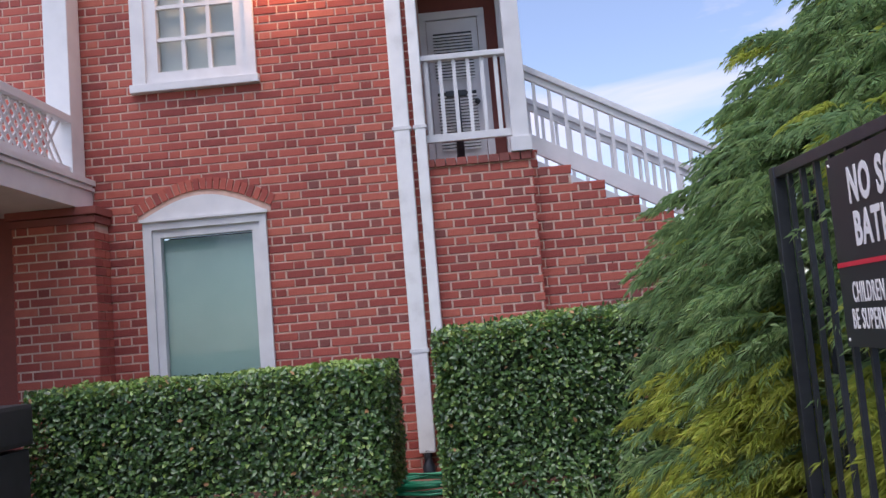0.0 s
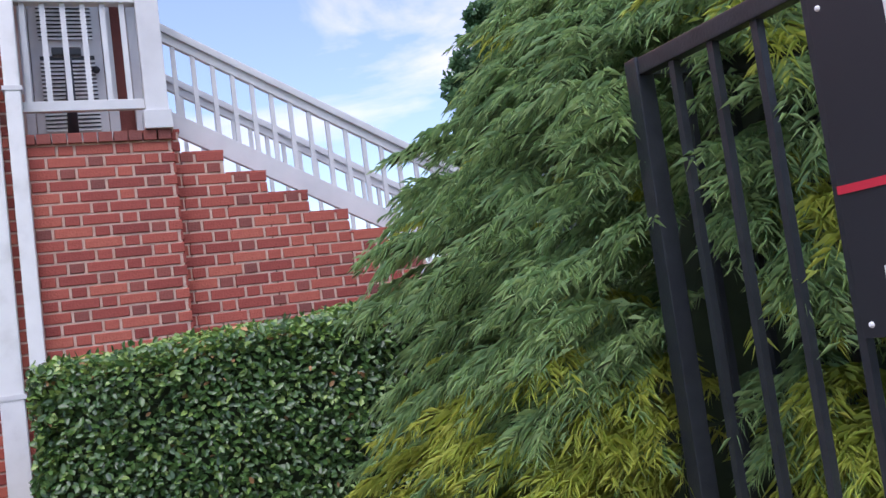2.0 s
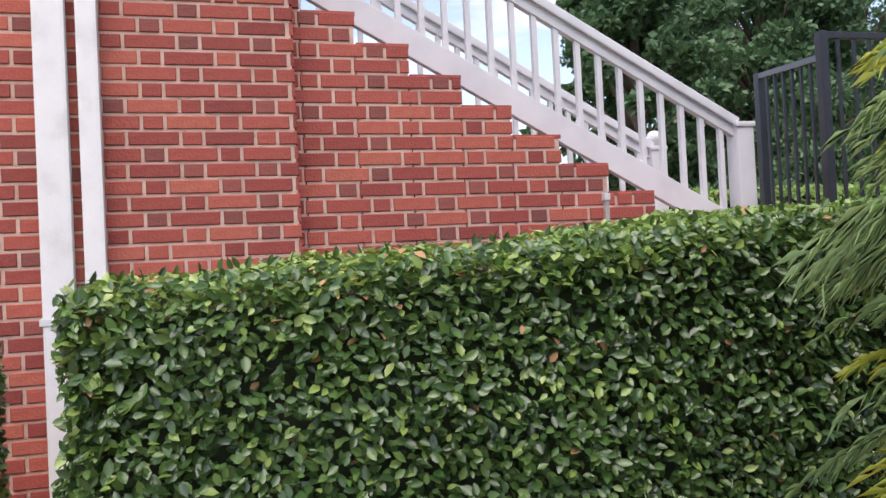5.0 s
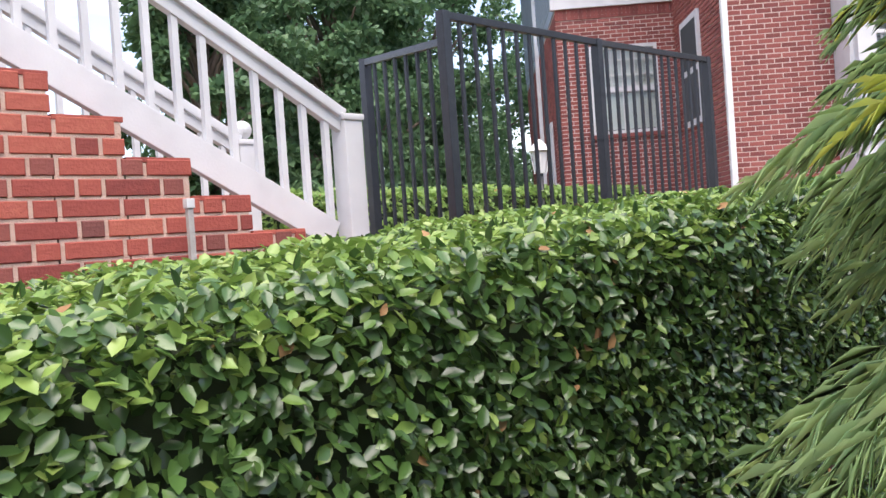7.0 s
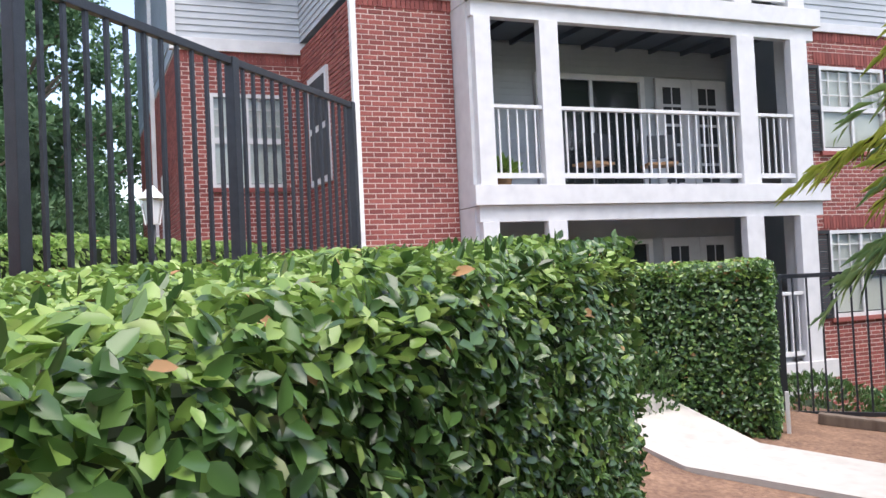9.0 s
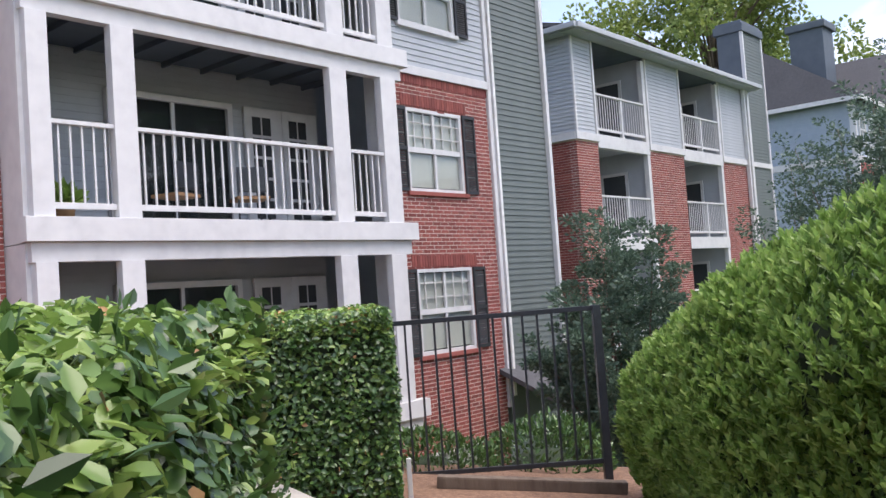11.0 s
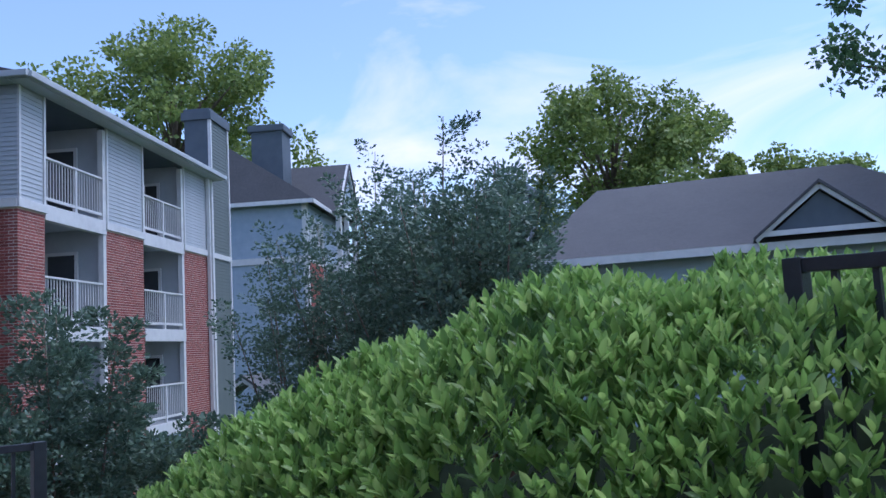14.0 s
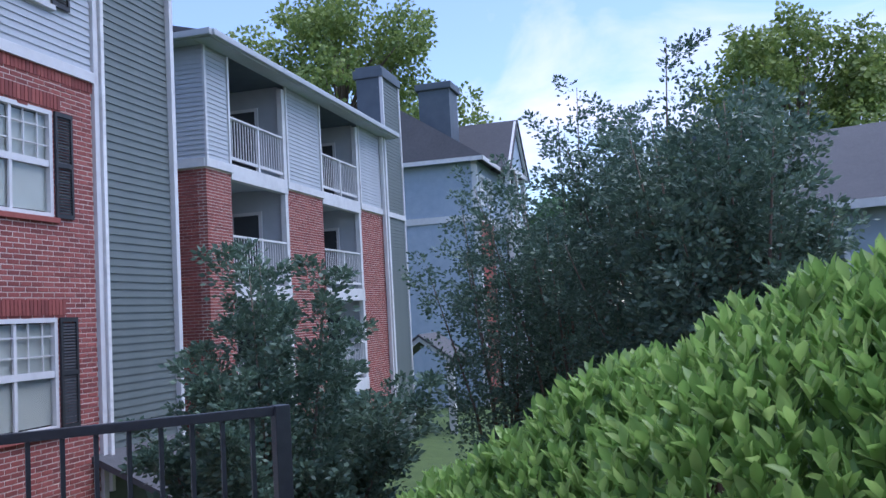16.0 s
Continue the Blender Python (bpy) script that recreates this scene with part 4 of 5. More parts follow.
    apartment_window(c, *bw[:2], 3.7, *bw[2:], shutters=False)
    one("band", WHITE, (-3.48, -1.3, 3.64, 3.76, 5.3, 5.5), parent=c, bevel=0.006)
    siding(c, -3.4, -1.3, 3.68, 5.5, 9.2, GREY)
    one("corner_board", WHITE, (-3.5, -3.38, 3.62, 3.74, 5.5, 9.2), parent=c)
    one("vent_panel", WHITE, (-3.05, -1.9, 3.6, 3.7, 6.25, 7.4), parent=c, label="pale louvred attic vent")
    one("wing_back", GREY, (-3.3, 9, 12, 12.2, low, 9.2), parent=c)
    flat_roof(c, -3.7, -1.2, 3.4, 12.3, 9.2)


building_c()


def building_d():
    d = thing("apartment_building", AXES_C, "apartment wing of brick columns, grey siding and recessed balconies under one eave", "building", kind="structure")
    low, y = -2.7, 2.5
    cols = ((15.1, 16.17), (19.1, 21.33), (24.32, 26.75))
    for i, (x0, x1) in enumerate(cols):
        brick_front(d, x0, x1, y, low, 5.28, near=(lambda x, z: -z) if i < 2 else None)
        siding(d, x0, x1, y - 0.01, 5.47, 8.05, GREY, boards=True)
        one("band", WHITE, (x0 - 0.04, x1 + 0.04, y - 0.06, y + 0.04, 5.28, 5.47), parent=d, bevel=0.006)
        for x in (x0, x1 - 0.08):
            one("corner_board", WHITE, (x, x + 0.08, y - 0.04, y + 0.02, 5.47, 8.05), parent=d)
    # return wall facing the lower end
    w = new("return_wall")
    w.parent = d
    bm = bmesh.new()
    box(bm, 15.11, 15.3, y + 0.02, 7.0, low, 5.28)
    part("mortar_bed", bm, MORTAR_C, w)
    verts, faces = [], []
    for x, z, ln, _ in brick_spans(y, 5.0, low, 5.28, (), 0.0685, 0.194, 0.09, 0.011, flemish=False):
        v, f = brick_shape(ln, 0.0575, 0.02)
        n = len(verts)
        verts += [(15.098 + b, a + x, c + z) for a, b, c in v]
        faces += [tuple(k + n for k in q) for q in f]
    raw("brickwork", verts, faces, BRICK_C, w, kind="stuff")
    siding(d, y, 7.0, 15.09, 5.47, 8.05, GREY, side=1)
    one("band", WHITE, (15.04, 15.12, y, 7.0, 5.28, 5.47), parent=d)
    # balconies
    for x0, x1 in ((16.17, 19.1), (21.33, 24.32)):
        for z in (0.0, 2.75, 5.5):
            b = new("balcony")
            b.parent = d
            one("deck", WHITE, (x0, x1, y - 0.02, y + 0.16, z - 0.36, z), parent=b, bevel=0.006)
            one("floor", GREY, (x0, x1, y + 0.16, y + 1.9, z - 0.2, z - 0.02), parent=b)
            baluster_rail(b, (x0, y + 0.06, z), (x1, y + 0.06, z), 1.1, 0.16, 22, 0.022)
            part_box("middle_post", WHITE, b, ((x0 + x1) / 2 - 0.04, (x0 + x1) / 2 + 0.04, y + 0.02, y + 0.1, z, z + 1.1))
            one("post", WHITE, (x1 - 0.16, x1, y, y + 0.14, z, z + 2.4), parent=b)
            one("back_wall", GREY, (x0 - 0.3, x1 + 0.3, y + 1.9, y + 2.05, z, z + 2.75), parent=b)
            siding(b, x0, x1, y + 1.88, z, z + 2.55, GREY)
            one("side_wall", GREY, (x1 - 0.02, x1 + 0.1, y + 0.2, y + 1.9, z, z + 2.55), parent=b)
            slider(b, x0 + 0.5, x0 + 2.1, y + 1.8, z, z + 2.05)
            one("window_frame", WHITE, (x1 - 0.06, x1 - 0.021, y + 0.75, y + 1.65, z + 0.2, z + 2.0), parent=b, bevel=0.004)
            # opaque dark pane, coloured as an unlit room would look
            one("pane", UNLIT, (x1 - 0.068, x1 - 0.058, y + 0.84, y + 1.56, z + 0.29, z + 1.91), parent=b)
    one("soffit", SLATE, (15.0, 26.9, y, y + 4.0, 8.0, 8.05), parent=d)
    # eave, gutter and roof slope
    bm = bmesh.new()
    a = [bm.verts.new(p) for p in ((14.7, y - 0.45, 8.1), (27.0, y - 0.45, 8.1), (27.0, y + 5.5, 9.7), (14.7, y + 5.5, 9.7), (14.7, y - 0.45, 8.02), (27.0, y - 0.45, 8.02), (27.0, y + 5.5, 9.4), (14.7, y + 5.5, 9.4))]
    for f in ((0, 1, 2, 3), (7, 6, 5, 4), (0, 4, 5, 1), (1, 5, 6, 2), (2, 6, 7, 3), (3, 7, 4, 0)):
        bm.faces.new([a[i] for i in f])
    part("roof", bm, SHINGLE, d)
    one("gutter", GREY, (14.7, 27.0, y - 0.56, y - 0.44, 8.0, 8.14), parent=d, bevel=0.02)
    one("fascia", GREY, (14.72, 27.0, y - 0.44, y - 0.02, 7.98, 8.03), parent=d)
    one("end_gutter", GREY, (14.58, 14.7, y - 0.5, 7.3, 8.0, 8.14), parent=d, bevel=0.02)
    one("end_soffit", GREY, (14.7, 15.08, y + 0.0, 7.3, 7.98, 8.02), parent=d)
    for x in (26.3, 26.55):
        one("downspout", WHITE, (x, x + 0.1, y - 0.14, y - 0.02, low, 8.0), parent=d, bevel=0.01)
    # chimney chase at the far end
    one("chase_core", SLATE, (26.86, 28.7, y, 3.4, low, 10.2), parent=d)
    siding(d, 26.87, 28.7, y - 0.03, low, 10.2, DARK, lap=0.12, boards=True)
    for x in (26.84, 28.62):
        one("corner_board", WHITE, (x, x + 0.1, y - 0.06, y + 0.05, low, 10.2), parent=d)
    one("band", WHITE, (26.84, 28.72, y - 0.07, y, 5.28, 5.45), parent=d)
    one("chimney_cap", SLATE, (26.78, 28.78, y - 0.1, 3.5, 10.2, 10.5), (26.84, 28.72, y - 0.03, 3.42, 10.5, 10.62), parent=d, bevel=0.03)
    one("end_wall", GREY, (15.2, 28, 7.0, 7.2, low, 9.6), parent=d)
    one("folded_chair", CONCRETE, (21.5, 21.95, y + 0.2, y + 0.28, 5.5, 6.95), parent=d, bevel=0.02, label="pale folded chair leaning at the rail")


building_d()

for x, lab, turn in ((2.35, "dark metal patio chair with tan cushion on the balcony", 200), (3.55, "dark-backed folding patio chair with tan seat on the balcony", 160)):
    chair(AXES_C @ pose(x, 0.95, 2.73, 0, 0, turn), lab, WOODEN)
plant_pot(AXES_C @ pose(0.62, 0.55, 2.73), "small bright green plant in a pot on the balcony")


def entry_porch():
    """A small gabled entry roof on white posts at the foot of the far wing."""
    p = thing("entry_porch", AXES_C @ pose(29.3, 2.35, 0), "small gabled entry porch with white trim below the apartments", "porch")
    for s in (-1, 1):
        bm = bmesh.new()
        beam(bm, (0, s * 1.25, 0.1), (0, 0, 1.0), 0.12, 0.2)
        part("raking_board", bm, WHITE, p)
        bm = bmesh.new()
        q = [(-0.1, s * 1.4, 0.12), (-0.1, 0, 1.14), (2.5, 0, 1.14), (2.5, s * 1.4, 0.12)]
        a = [bm.verts.new(v) for v in q] + [bm.verts.new((v[0], v[1], v[2] - 0.1)) for v in q]
        for f in ((0, 1, 2, 3), (7, 6, 5, 4), (0, 4, 5, 1), (1, 5, 6, 2), (2, 6, 7, 3), (3, 7, 4, 0)):
            bm.faces.new([a[i] for i in f])
        part("roof", bm, SHINGLE, p)
        part_box("post", WHITE, p, (0.0, 0.24, s * 1.1 - 0.12, s * 1.1 + 0.12, -2.9, -0.05), bevel=0.01)
        part_box("capital", WHITE, p, (-0.06, 0.3, s * 1.1 - 0.18, s * 1.1 + 0.18, -0.12, 0.06), bevel=0.01)


entry_porch()


def hip_roof(parent, x0, x1, y0, y1, z, rise, over=0.4, hip=(2, 2)):
    x0, x1, y0, y1 = x0 - over, x1 + over, y0 - over, y1 + over
    ym = (y0 + y1) / 2
    bm = bmesh.new()
    v = [bm.verts.new(p) for p in ((x0, y0, z), (x1, y0, z), (x1, y1, z), (x0, y1, z), (x0 + hip[0], ym, z + rise), (x1 - hip[1], ym, z + rise))]
    for f in ((0, 1, 5, 4), (1, 2, 5), (2, 3, 4, 5), (3, 0, 4), (3, 2, 1, 0)):
        bm.faces.new([v[i] for i in f])
    part("roof", bm, SHINGLE, parent)
    one("fascia", WHITE, (x0, x1, y0, y0 + 0.05, z - 0.2, z), (x0, x0 + 0.05, y0, y1, z - 0.2, z), parent=parent)


def gable(parent, x0, x1, y, z, rise, depth, mat, trim=0.22):
    """A front gable with white raking boards and its own roof."""
    xm = (x0 + x1) / 2
    bm = bmesh.new()
    prism(bm, [(x0, z), (x1, z), (xm, z + rise)], y, y + 0.1)
    part("gable_wall", bm, mat, parent)
    bm = bmesh.new()
    for a, b in (((x0 - 0.4, z - 0.16), (xm, z + rise + 0.12)), ((x1 + 0.4, z - 0.16), (xm, z + rise + 0.12))):
        beam(bm, (a[0], y - 0.1, a[1]), (b[0], y - 0.1, b[1]), 0.12, trim)
    beam(bm, (x0 - 0.2, y - 0.08, z - 0.02), (x1 + 0.2, y - 0.08, z - 0.02), 0.1, trim)
    part("raking_board", bm, WHITE, parent)
    bm = bmesh.new()
    k = (rise + 0.28) / (xm - x0 + 0.4)
    for s, xe in ((-1, x0 - 0.45), (1, x1 + 0.45)):
        p = [(xe, y - 0.25, z - 0.1), (xm, y - 0.25, z + rise + 0.26), (xm, y + depth, z + rise + 0.26), (xe, y + depth, z - 0.1)]
        a = [bm.verts.new(q) for q in p] + [bm.verts.new((q[0], q[1], q[2] - 0.08)) for q in p]
        for f in ((0, 1, 2, 3), (7, 6, 5, 4), (0, 4, 5, 1), (1, 5, 6, 2), (2, 6, 7, 3), (3, 7, 4, 0)):
            bm.faces.new([a[i] for i in f])
    part("gable_roof", bm, SHINGLE, parent)


def house_e():
    e = thing("house", AXES_C, "blue-grey sided apartment house with a shingled hip roof and chimney", "building", kind="structure")
    low = -2.7
    one("wall", BLUE, (38.05, 47, 1.95, 11, low, 9.0), parent=e)
    siding(e, 1.9, 9, 38.02, low, 9.0, BLUE, side=1, lap=0.16)
    siding(e, 38.03, 47, 1.92, low, 9.0, BLUE, lap=0.16)
    one("corner_board", WHITE, (37.96, 38.2, 1.85, 2.1, low, 9.0), parent=e)
    one("band", WHITE, (37.94, 38.05, 1.9, 9, 6.1, 6.4), (38, 47, 1.85, 1.95, 6.1, 6.4), parent=e)
    one("lower_brick", BRICK_C, (38.3, 41, 1.84, 1.92, low, 6.1), parent=e)
    hip_roof(e, 38, 47, 1.9, 11, 9.05, 3.4, 0.5, (1.6, 2))
    gable(e, 41.9, 46.3, 1.1, 9.1, 2.6, 6, BLUE, 0.22)
    for x in (38.6, 40.2):
        sash_window(e, x, x + 1.1, 1.88, 6.9, 8.4, 2, 2, bar=0.08, frame_w=0.14)
    for x in (41.9, 43.9, 46.0):
        one("porch_post", WHITE, (x, x + 0.25, 1.05, 1.3, low, 9.0), parent=e)
    one("porch_deck", WHITE, (41.8, 46.3, 1.0, 1.95, 5.9, 6.3), (41.8, 46.3, 1.05, 1.2, 7.2, 7.3), parent=e)
    one("chimney", SLATE, (40.2, 41.8, 3.55, 5.15, 9, 13.1), parent=e)
    one("chimney_cap", SLATE, (40.05, 41.95, 3.4, 5.3, 13.1, 13.45), parent=e, bevel=0.06)


house_e()


def house_f():
    f = thing("house", pose(13.4, -28.0, 0, 0, 0, 29 + 180), "low house with a wide dark shingled roof and a small front gable", "building", kind="structure")
    # its front, at -y in its own axes, faces the walker
    one("wall", BLUE, (-7.9, 2.5, -4.2, 4.2, -1, 3.85), parent=f)
    siding(f, -7.9, 2.5, -4.22, -1, 3.85, BLUE, lap=0.16)
    hip_roof(f, -8.0, 2.6, -4.3, 4.3, 3.85, 2.5, 0.6, (1.4, 3.2))
    gable(f, -2.3, -0.1, -5.0, 4.05, 0.9, 4, SLATE, 0.12)
    for x in (-7.0, -4.6):
        sash_window(f, x, x + 1.2, -4.26, 1.6, 3.1, 2, 2, bar=0.06, frame_w=0.12)
    ch = thing("chimney", pose(19.2, -20.1, 0, 0, 0, 29), "dark sided chimney with pale corner boards", "chimney")
    part_box("shaft", SLATE, ch, (-0.5, 0.5, -0.45, 0.45, -2, 5.75))
    for x in (-0.5, 0.5):
        for y in (-0.45, 0.45):
            part_box("corner_board", WHITE, ch, (x - 0.05, x + 0.05, y - 0.05, y + 0.05, -2, 5.7))
    part_box("cap", SLATE, ch, (-0.62, 0.62, -0.57, 0.57, 5.75, 6.0), bevel=0.04)


house_f()


# ---- plants ----
def box_hedge(name, x0, x1, y0, y1, zb, ztop, n, leaf, seed, label, mat=LEAF, singles=0):
    """A clipped hedge: solid core coloured dark for inner shade, joined leaves, and single leaves where the walk passes
    nearest.
    zb and ztop give the bottom and top over (x, y)."""
    h = thing(name, Matrix(), label, "hedge")
    rng = np.random.default_rng(seed)
    bm = bmesh.new()
    nx = 14
    for i in range(nx):
        xa, xb = x0 + (x1 - x0) * i / nx, x0 + (x1 - x0) * (i + 1) / nx
        xm, ym = (xa + xb) / 2, (y0 + y1) / 2
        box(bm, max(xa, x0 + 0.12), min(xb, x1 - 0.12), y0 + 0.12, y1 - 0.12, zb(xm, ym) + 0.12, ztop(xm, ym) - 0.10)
    part("core", bm, INNER, h, "solid inside coloured dark for shade between leaves")
    for k in range(7):
        xx = x0 + (x1 - x0) * (k + 0.5) / 7
        bm = bmesh.new()
        yy = (y0 + y1) / 2 + rng.uniform(-0.2, 0.2)
        tube(bm, [(xx, yy, zb(xx, yy) - 0.3), (xx + 0.03, yy, zb(xx, yy) + 0.1), (xx + 0.1, yy, zb(xx, yy) + 0.4)], [0.03, 0.025, 0.015], 6)
        part("stem", bm, BARK, h)
    lx, ly = x1 - x0, y1 - y0
    hz = ztop((x0 + x1) / 2, (y0 + y1) / 2) - zb((x0 + x1) / 2, (y0 + y1) / 2)
    areas = np.array([lx * ly, lx * hz, lx * hz, ly * hz, ly * hz])
    face = rng.choice(5, size=n, p=areas / areas.sum())
    u, v = rng.uniform(size=n), rng.uniform(size=n)
    P, N = np.zeros((n, 3)), np.zeros((n, 3))
    for i in range(n):
        f = face[i]
        x = x0 + lx * (u[i] if f < 3 else (0 if f == 3 else 1))
        y = y0 + ly * (v[i] if f == 0 else (0 if f == 1 else 1 if f == 2 else u[i]))
        b, t = zb(x, y), ztop(x, y)
        z = t if f == 0 else b + (t - b) * v[i]
        nn = ((0, 0, 1), (0, -1, 0), (0, 1, 0), (-1, 0, 0), (1, 0, 0))[f]
        # rounded shoulders and a lumpy clip
        e = 0.10
        for a, lo, hi, k in ((x, x0, x1, 0), (y, y0, y1, 1)):
            if f == 0:
                z -= 0.5 * max(0, e - min(a - lo, hi - a))
        lump = noise.noise(Vector((x * 2.3, y * 2.3, z * 2.3))) * 0.05 + noise.noise(Vector((x * 7, y * 7, z * 7))) * 0.025
        depth = -abs(rng.normal()) * 0.045 + lump
        if f != 0 and t - z < 0.1:
            depth -= 0.3 * (0.1 - (t - z))
        P[i] = (x + nn[0] * depth, y + nn[1] * depth, z + nn[2] * depth)
        N[i] = nn
    up = N * 0.7 + np.array([0, -0.1, 0.55]) + rng.normal(size=(n, 3)) * 0.38
    up /= np.linalg.norm(up, axis=1, keepdims=True)
    W = rng.normal(size=(n, 3))
    W -= (W * up).sum(1, keepdims=True) * up
    W = W / np.linalg.norm(W, axis=1, keepdims=True) + N * 0.35 + np.array([0, 0, 0.15])
    size = leaf * rng.uniform(0.65, 1.25, n)
    P -= W / np.linalg.norm(W, axis=1, keepdims=True) * size[:, None] * 0.45
    # young leaves crowd the top, putting the skylight there into the colour
    young_skylit = (rng.uniform(size=n) < np.where(face == 0, 0.85, 0.12))
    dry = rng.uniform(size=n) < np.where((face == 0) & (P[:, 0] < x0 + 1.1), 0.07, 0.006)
    groups = ((~young_skylit & ~dry, mat, "foliage"), (young_skylit & ~dry, LEAF_BRIGHT if mat is LEAF else mat, "young_foliage"), (dry, LEAF_BROWN, "dry_foliage"))
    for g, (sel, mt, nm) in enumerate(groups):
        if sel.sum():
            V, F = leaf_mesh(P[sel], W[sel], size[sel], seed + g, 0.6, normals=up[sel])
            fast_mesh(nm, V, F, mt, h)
    if singles:
        V, F = leaf_mesh([(0, 0, 0)], [(0, 0, 1)], [leaf], 1, 0.5)
        me = bpy.data.meshes.new("leaf")
        me.from_pydata(V.tolist(), [], F.tolist())
        me.materials.append(mat)
        for _ in range(singles):
            x = rng.uniform(x0, x1)
            top = rng.uniform() < 0.5
            y = rng.uniform(y0, y0 + 0.5) if top else y0 - 0.01
            z = ztop(x, y) + 0.005 if top else rng.uniform(zb(x, y) + 0.4, ztop(x, y))
            ob = new("leaf", me)
            ob.parent = h
            d = Vector((rng.normal() * 0.5, -0.2 if top else -0.8, 0.9 if top else 0.3))
            ob.matrix_basis = Matrix.Translation((x, y, z)) @ d.to_track_quat("Z", "Y").to_matrix().to_4x4() @ Matrix.Rotation(rng.uniform(0, 6.28), 4, "Z")
    return h


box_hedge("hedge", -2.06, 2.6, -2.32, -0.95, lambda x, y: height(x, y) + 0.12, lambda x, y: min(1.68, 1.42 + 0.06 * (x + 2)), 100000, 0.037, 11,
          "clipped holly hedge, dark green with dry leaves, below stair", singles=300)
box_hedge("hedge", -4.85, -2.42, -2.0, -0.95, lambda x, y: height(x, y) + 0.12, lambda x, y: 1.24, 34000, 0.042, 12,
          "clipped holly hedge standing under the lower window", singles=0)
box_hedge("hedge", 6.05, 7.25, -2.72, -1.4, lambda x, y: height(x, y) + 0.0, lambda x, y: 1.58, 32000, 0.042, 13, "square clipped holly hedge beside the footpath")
box_hedge("hedge", 3.2, 9.0, 3.2, 4.6, lambda x, y: height(x, y), lambda x, y: 2.1, 14000, 0.08, 14, "pale green clipped hedge behind the iron fence", mat=LEAF_BAY)


def mound(name, spots, n, leaf, seed, label, mat, up=0.6, width=0.42, whorl=0, clear=False):
    """A bush made of overlapping rounded lumps (x, y, z, rx, ry, rz)."""
    h = thing(name, Matrix(), label, "bush")
    rng = np.random.default_rng(seed)
    # a solid core in each lump, its dark colour standing for inner shade
    for s in spots:
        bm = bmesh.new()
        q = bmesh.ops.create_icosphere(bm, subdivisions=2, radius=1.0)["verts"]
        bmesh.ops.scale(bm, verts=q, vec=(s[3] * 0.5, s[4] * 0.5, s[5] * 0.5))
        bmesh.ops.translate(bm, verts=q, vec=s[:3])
        part("core", bm, INNER, h, "solid inside coloured dark for shade between leaves")
    for k, s in enumerate(spots[::2]):
        bm = bmesh.new()
        g = height(s[0], s[1])
        tube(bm, [(s[0], s[1], g - 0.2), (s[0] + 0.05, s[1], (g + s[2]) / 2), (s[0], s[1] + 0.05, s[2])], [0.05, 0.04, 0.02], 6)
        part("stem", bm, BARK, h)
    S = np.array(spots, float)
    area = S[:, 3] * S[:, 4] + S[:, 3] * S[:, 5] + S[:, 4] * S[:, 5]
    which = rng.choice(len(S), size=n, p=area / area.sum())
    d = rng.normal(size=(n, 3))
    d /= np.linalg.norm(d, axis=1, keepdims=True)
    C, R = S[which, :3], S[which, 3:]
    r = 1 - abs(rng.normal(size=n)) * 0.085
    P = C + d * R * r[:, None]
    for i in range(n):
        P[i] += d[i] * (noise.noise(Vector(P[i] * 1.7)) * 0.09 + noise.noise(Vector(P[i] * 5)) * 0.04)
    keep = np.ones(n, bool)
    for k, s in enumerate(S):
        q = (P - s[:3]) / (s[3:] * 0.86)
        keep &= ~(((q ** 2).sum(1) < 0.97) & (which != k))
    if clear:
        # few leaves stand before the fence that bounds the bush
        keep &= ~((P[:, 0] < 3.66) & (P[:, 1] > -5.02 + 0.149 * (3.71 - P[:, 0]))) | (rng.uniform(size=n) < 0.85)
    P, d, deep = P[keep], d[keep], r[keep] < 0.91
    if whorl:
        # each shoot carries a cup of leaves that open round its axis
        stalk = d * 0.55 + np.array([0, 0, up]) + rng.normal(size=P.shape) * 0.25
        stalk /= np.linalg.norm(stalk, axis=1, keepdims=True)
        e1 = np.cross(stalk, rng.normal(size=P.shape))
        e1 /= np.linalg.norm(e1, axis=1, keepdims=True)
        e2 = np.cross(stalk, e1)
        k = np.tile(np.arange(whorl), len(P))
        P, d, deep = np.repeat(P, whorl, 0), np.repeat(d, whorl, 0), np.repeat(deep, whorl)
        stalk, e1, e2 = np.repeat(stalk, whorl, 0), np.repeat(e1, whorl, 0), np.repeat(e2, whorl, 0)
        ang = (k * 2.4 + rng.normal(size=len(k)) * 0.25)[:, None]
        o = np.cos(ang) * e1 + np.sin(ang) * e2
        opening = (0.24 + 0.12 * k + rng.normal(size=len(k)) * 0.12)[:, None]
        W = stalk + o * opening
        P = P - stalk * (0.008 * k)[:, None]
        size = leaf * rng.uniform(0.7, 1.15, len(P))
        # leaves set deeper take the darker green, which paints in the inner shade
        for sel, mt, nm in ((~deep, mat, "foliage"), (deep, LEAF_BAY_SHADE, "inner_foliage")):
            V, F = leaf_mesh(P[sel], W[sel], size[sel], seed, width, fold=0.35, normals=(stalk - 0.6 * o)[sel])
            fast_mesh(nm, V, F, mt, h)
        return h
    else:
        W = d * 0.7 + np.array([0, 0, up]) + rng.normal(size=P.shape) * 0.5
    size = leaf * rng.uniform(0.6, 1.2, len(P))
    V, F = leaf_mesh(P, W, size, seed, width, normals=d * 0.8 + np.array([0, 0, 0.2]) + rng.normal(size=P.shape) * 0.5)
    fast_mesh("foliage", V, F, mat, h)
    return h


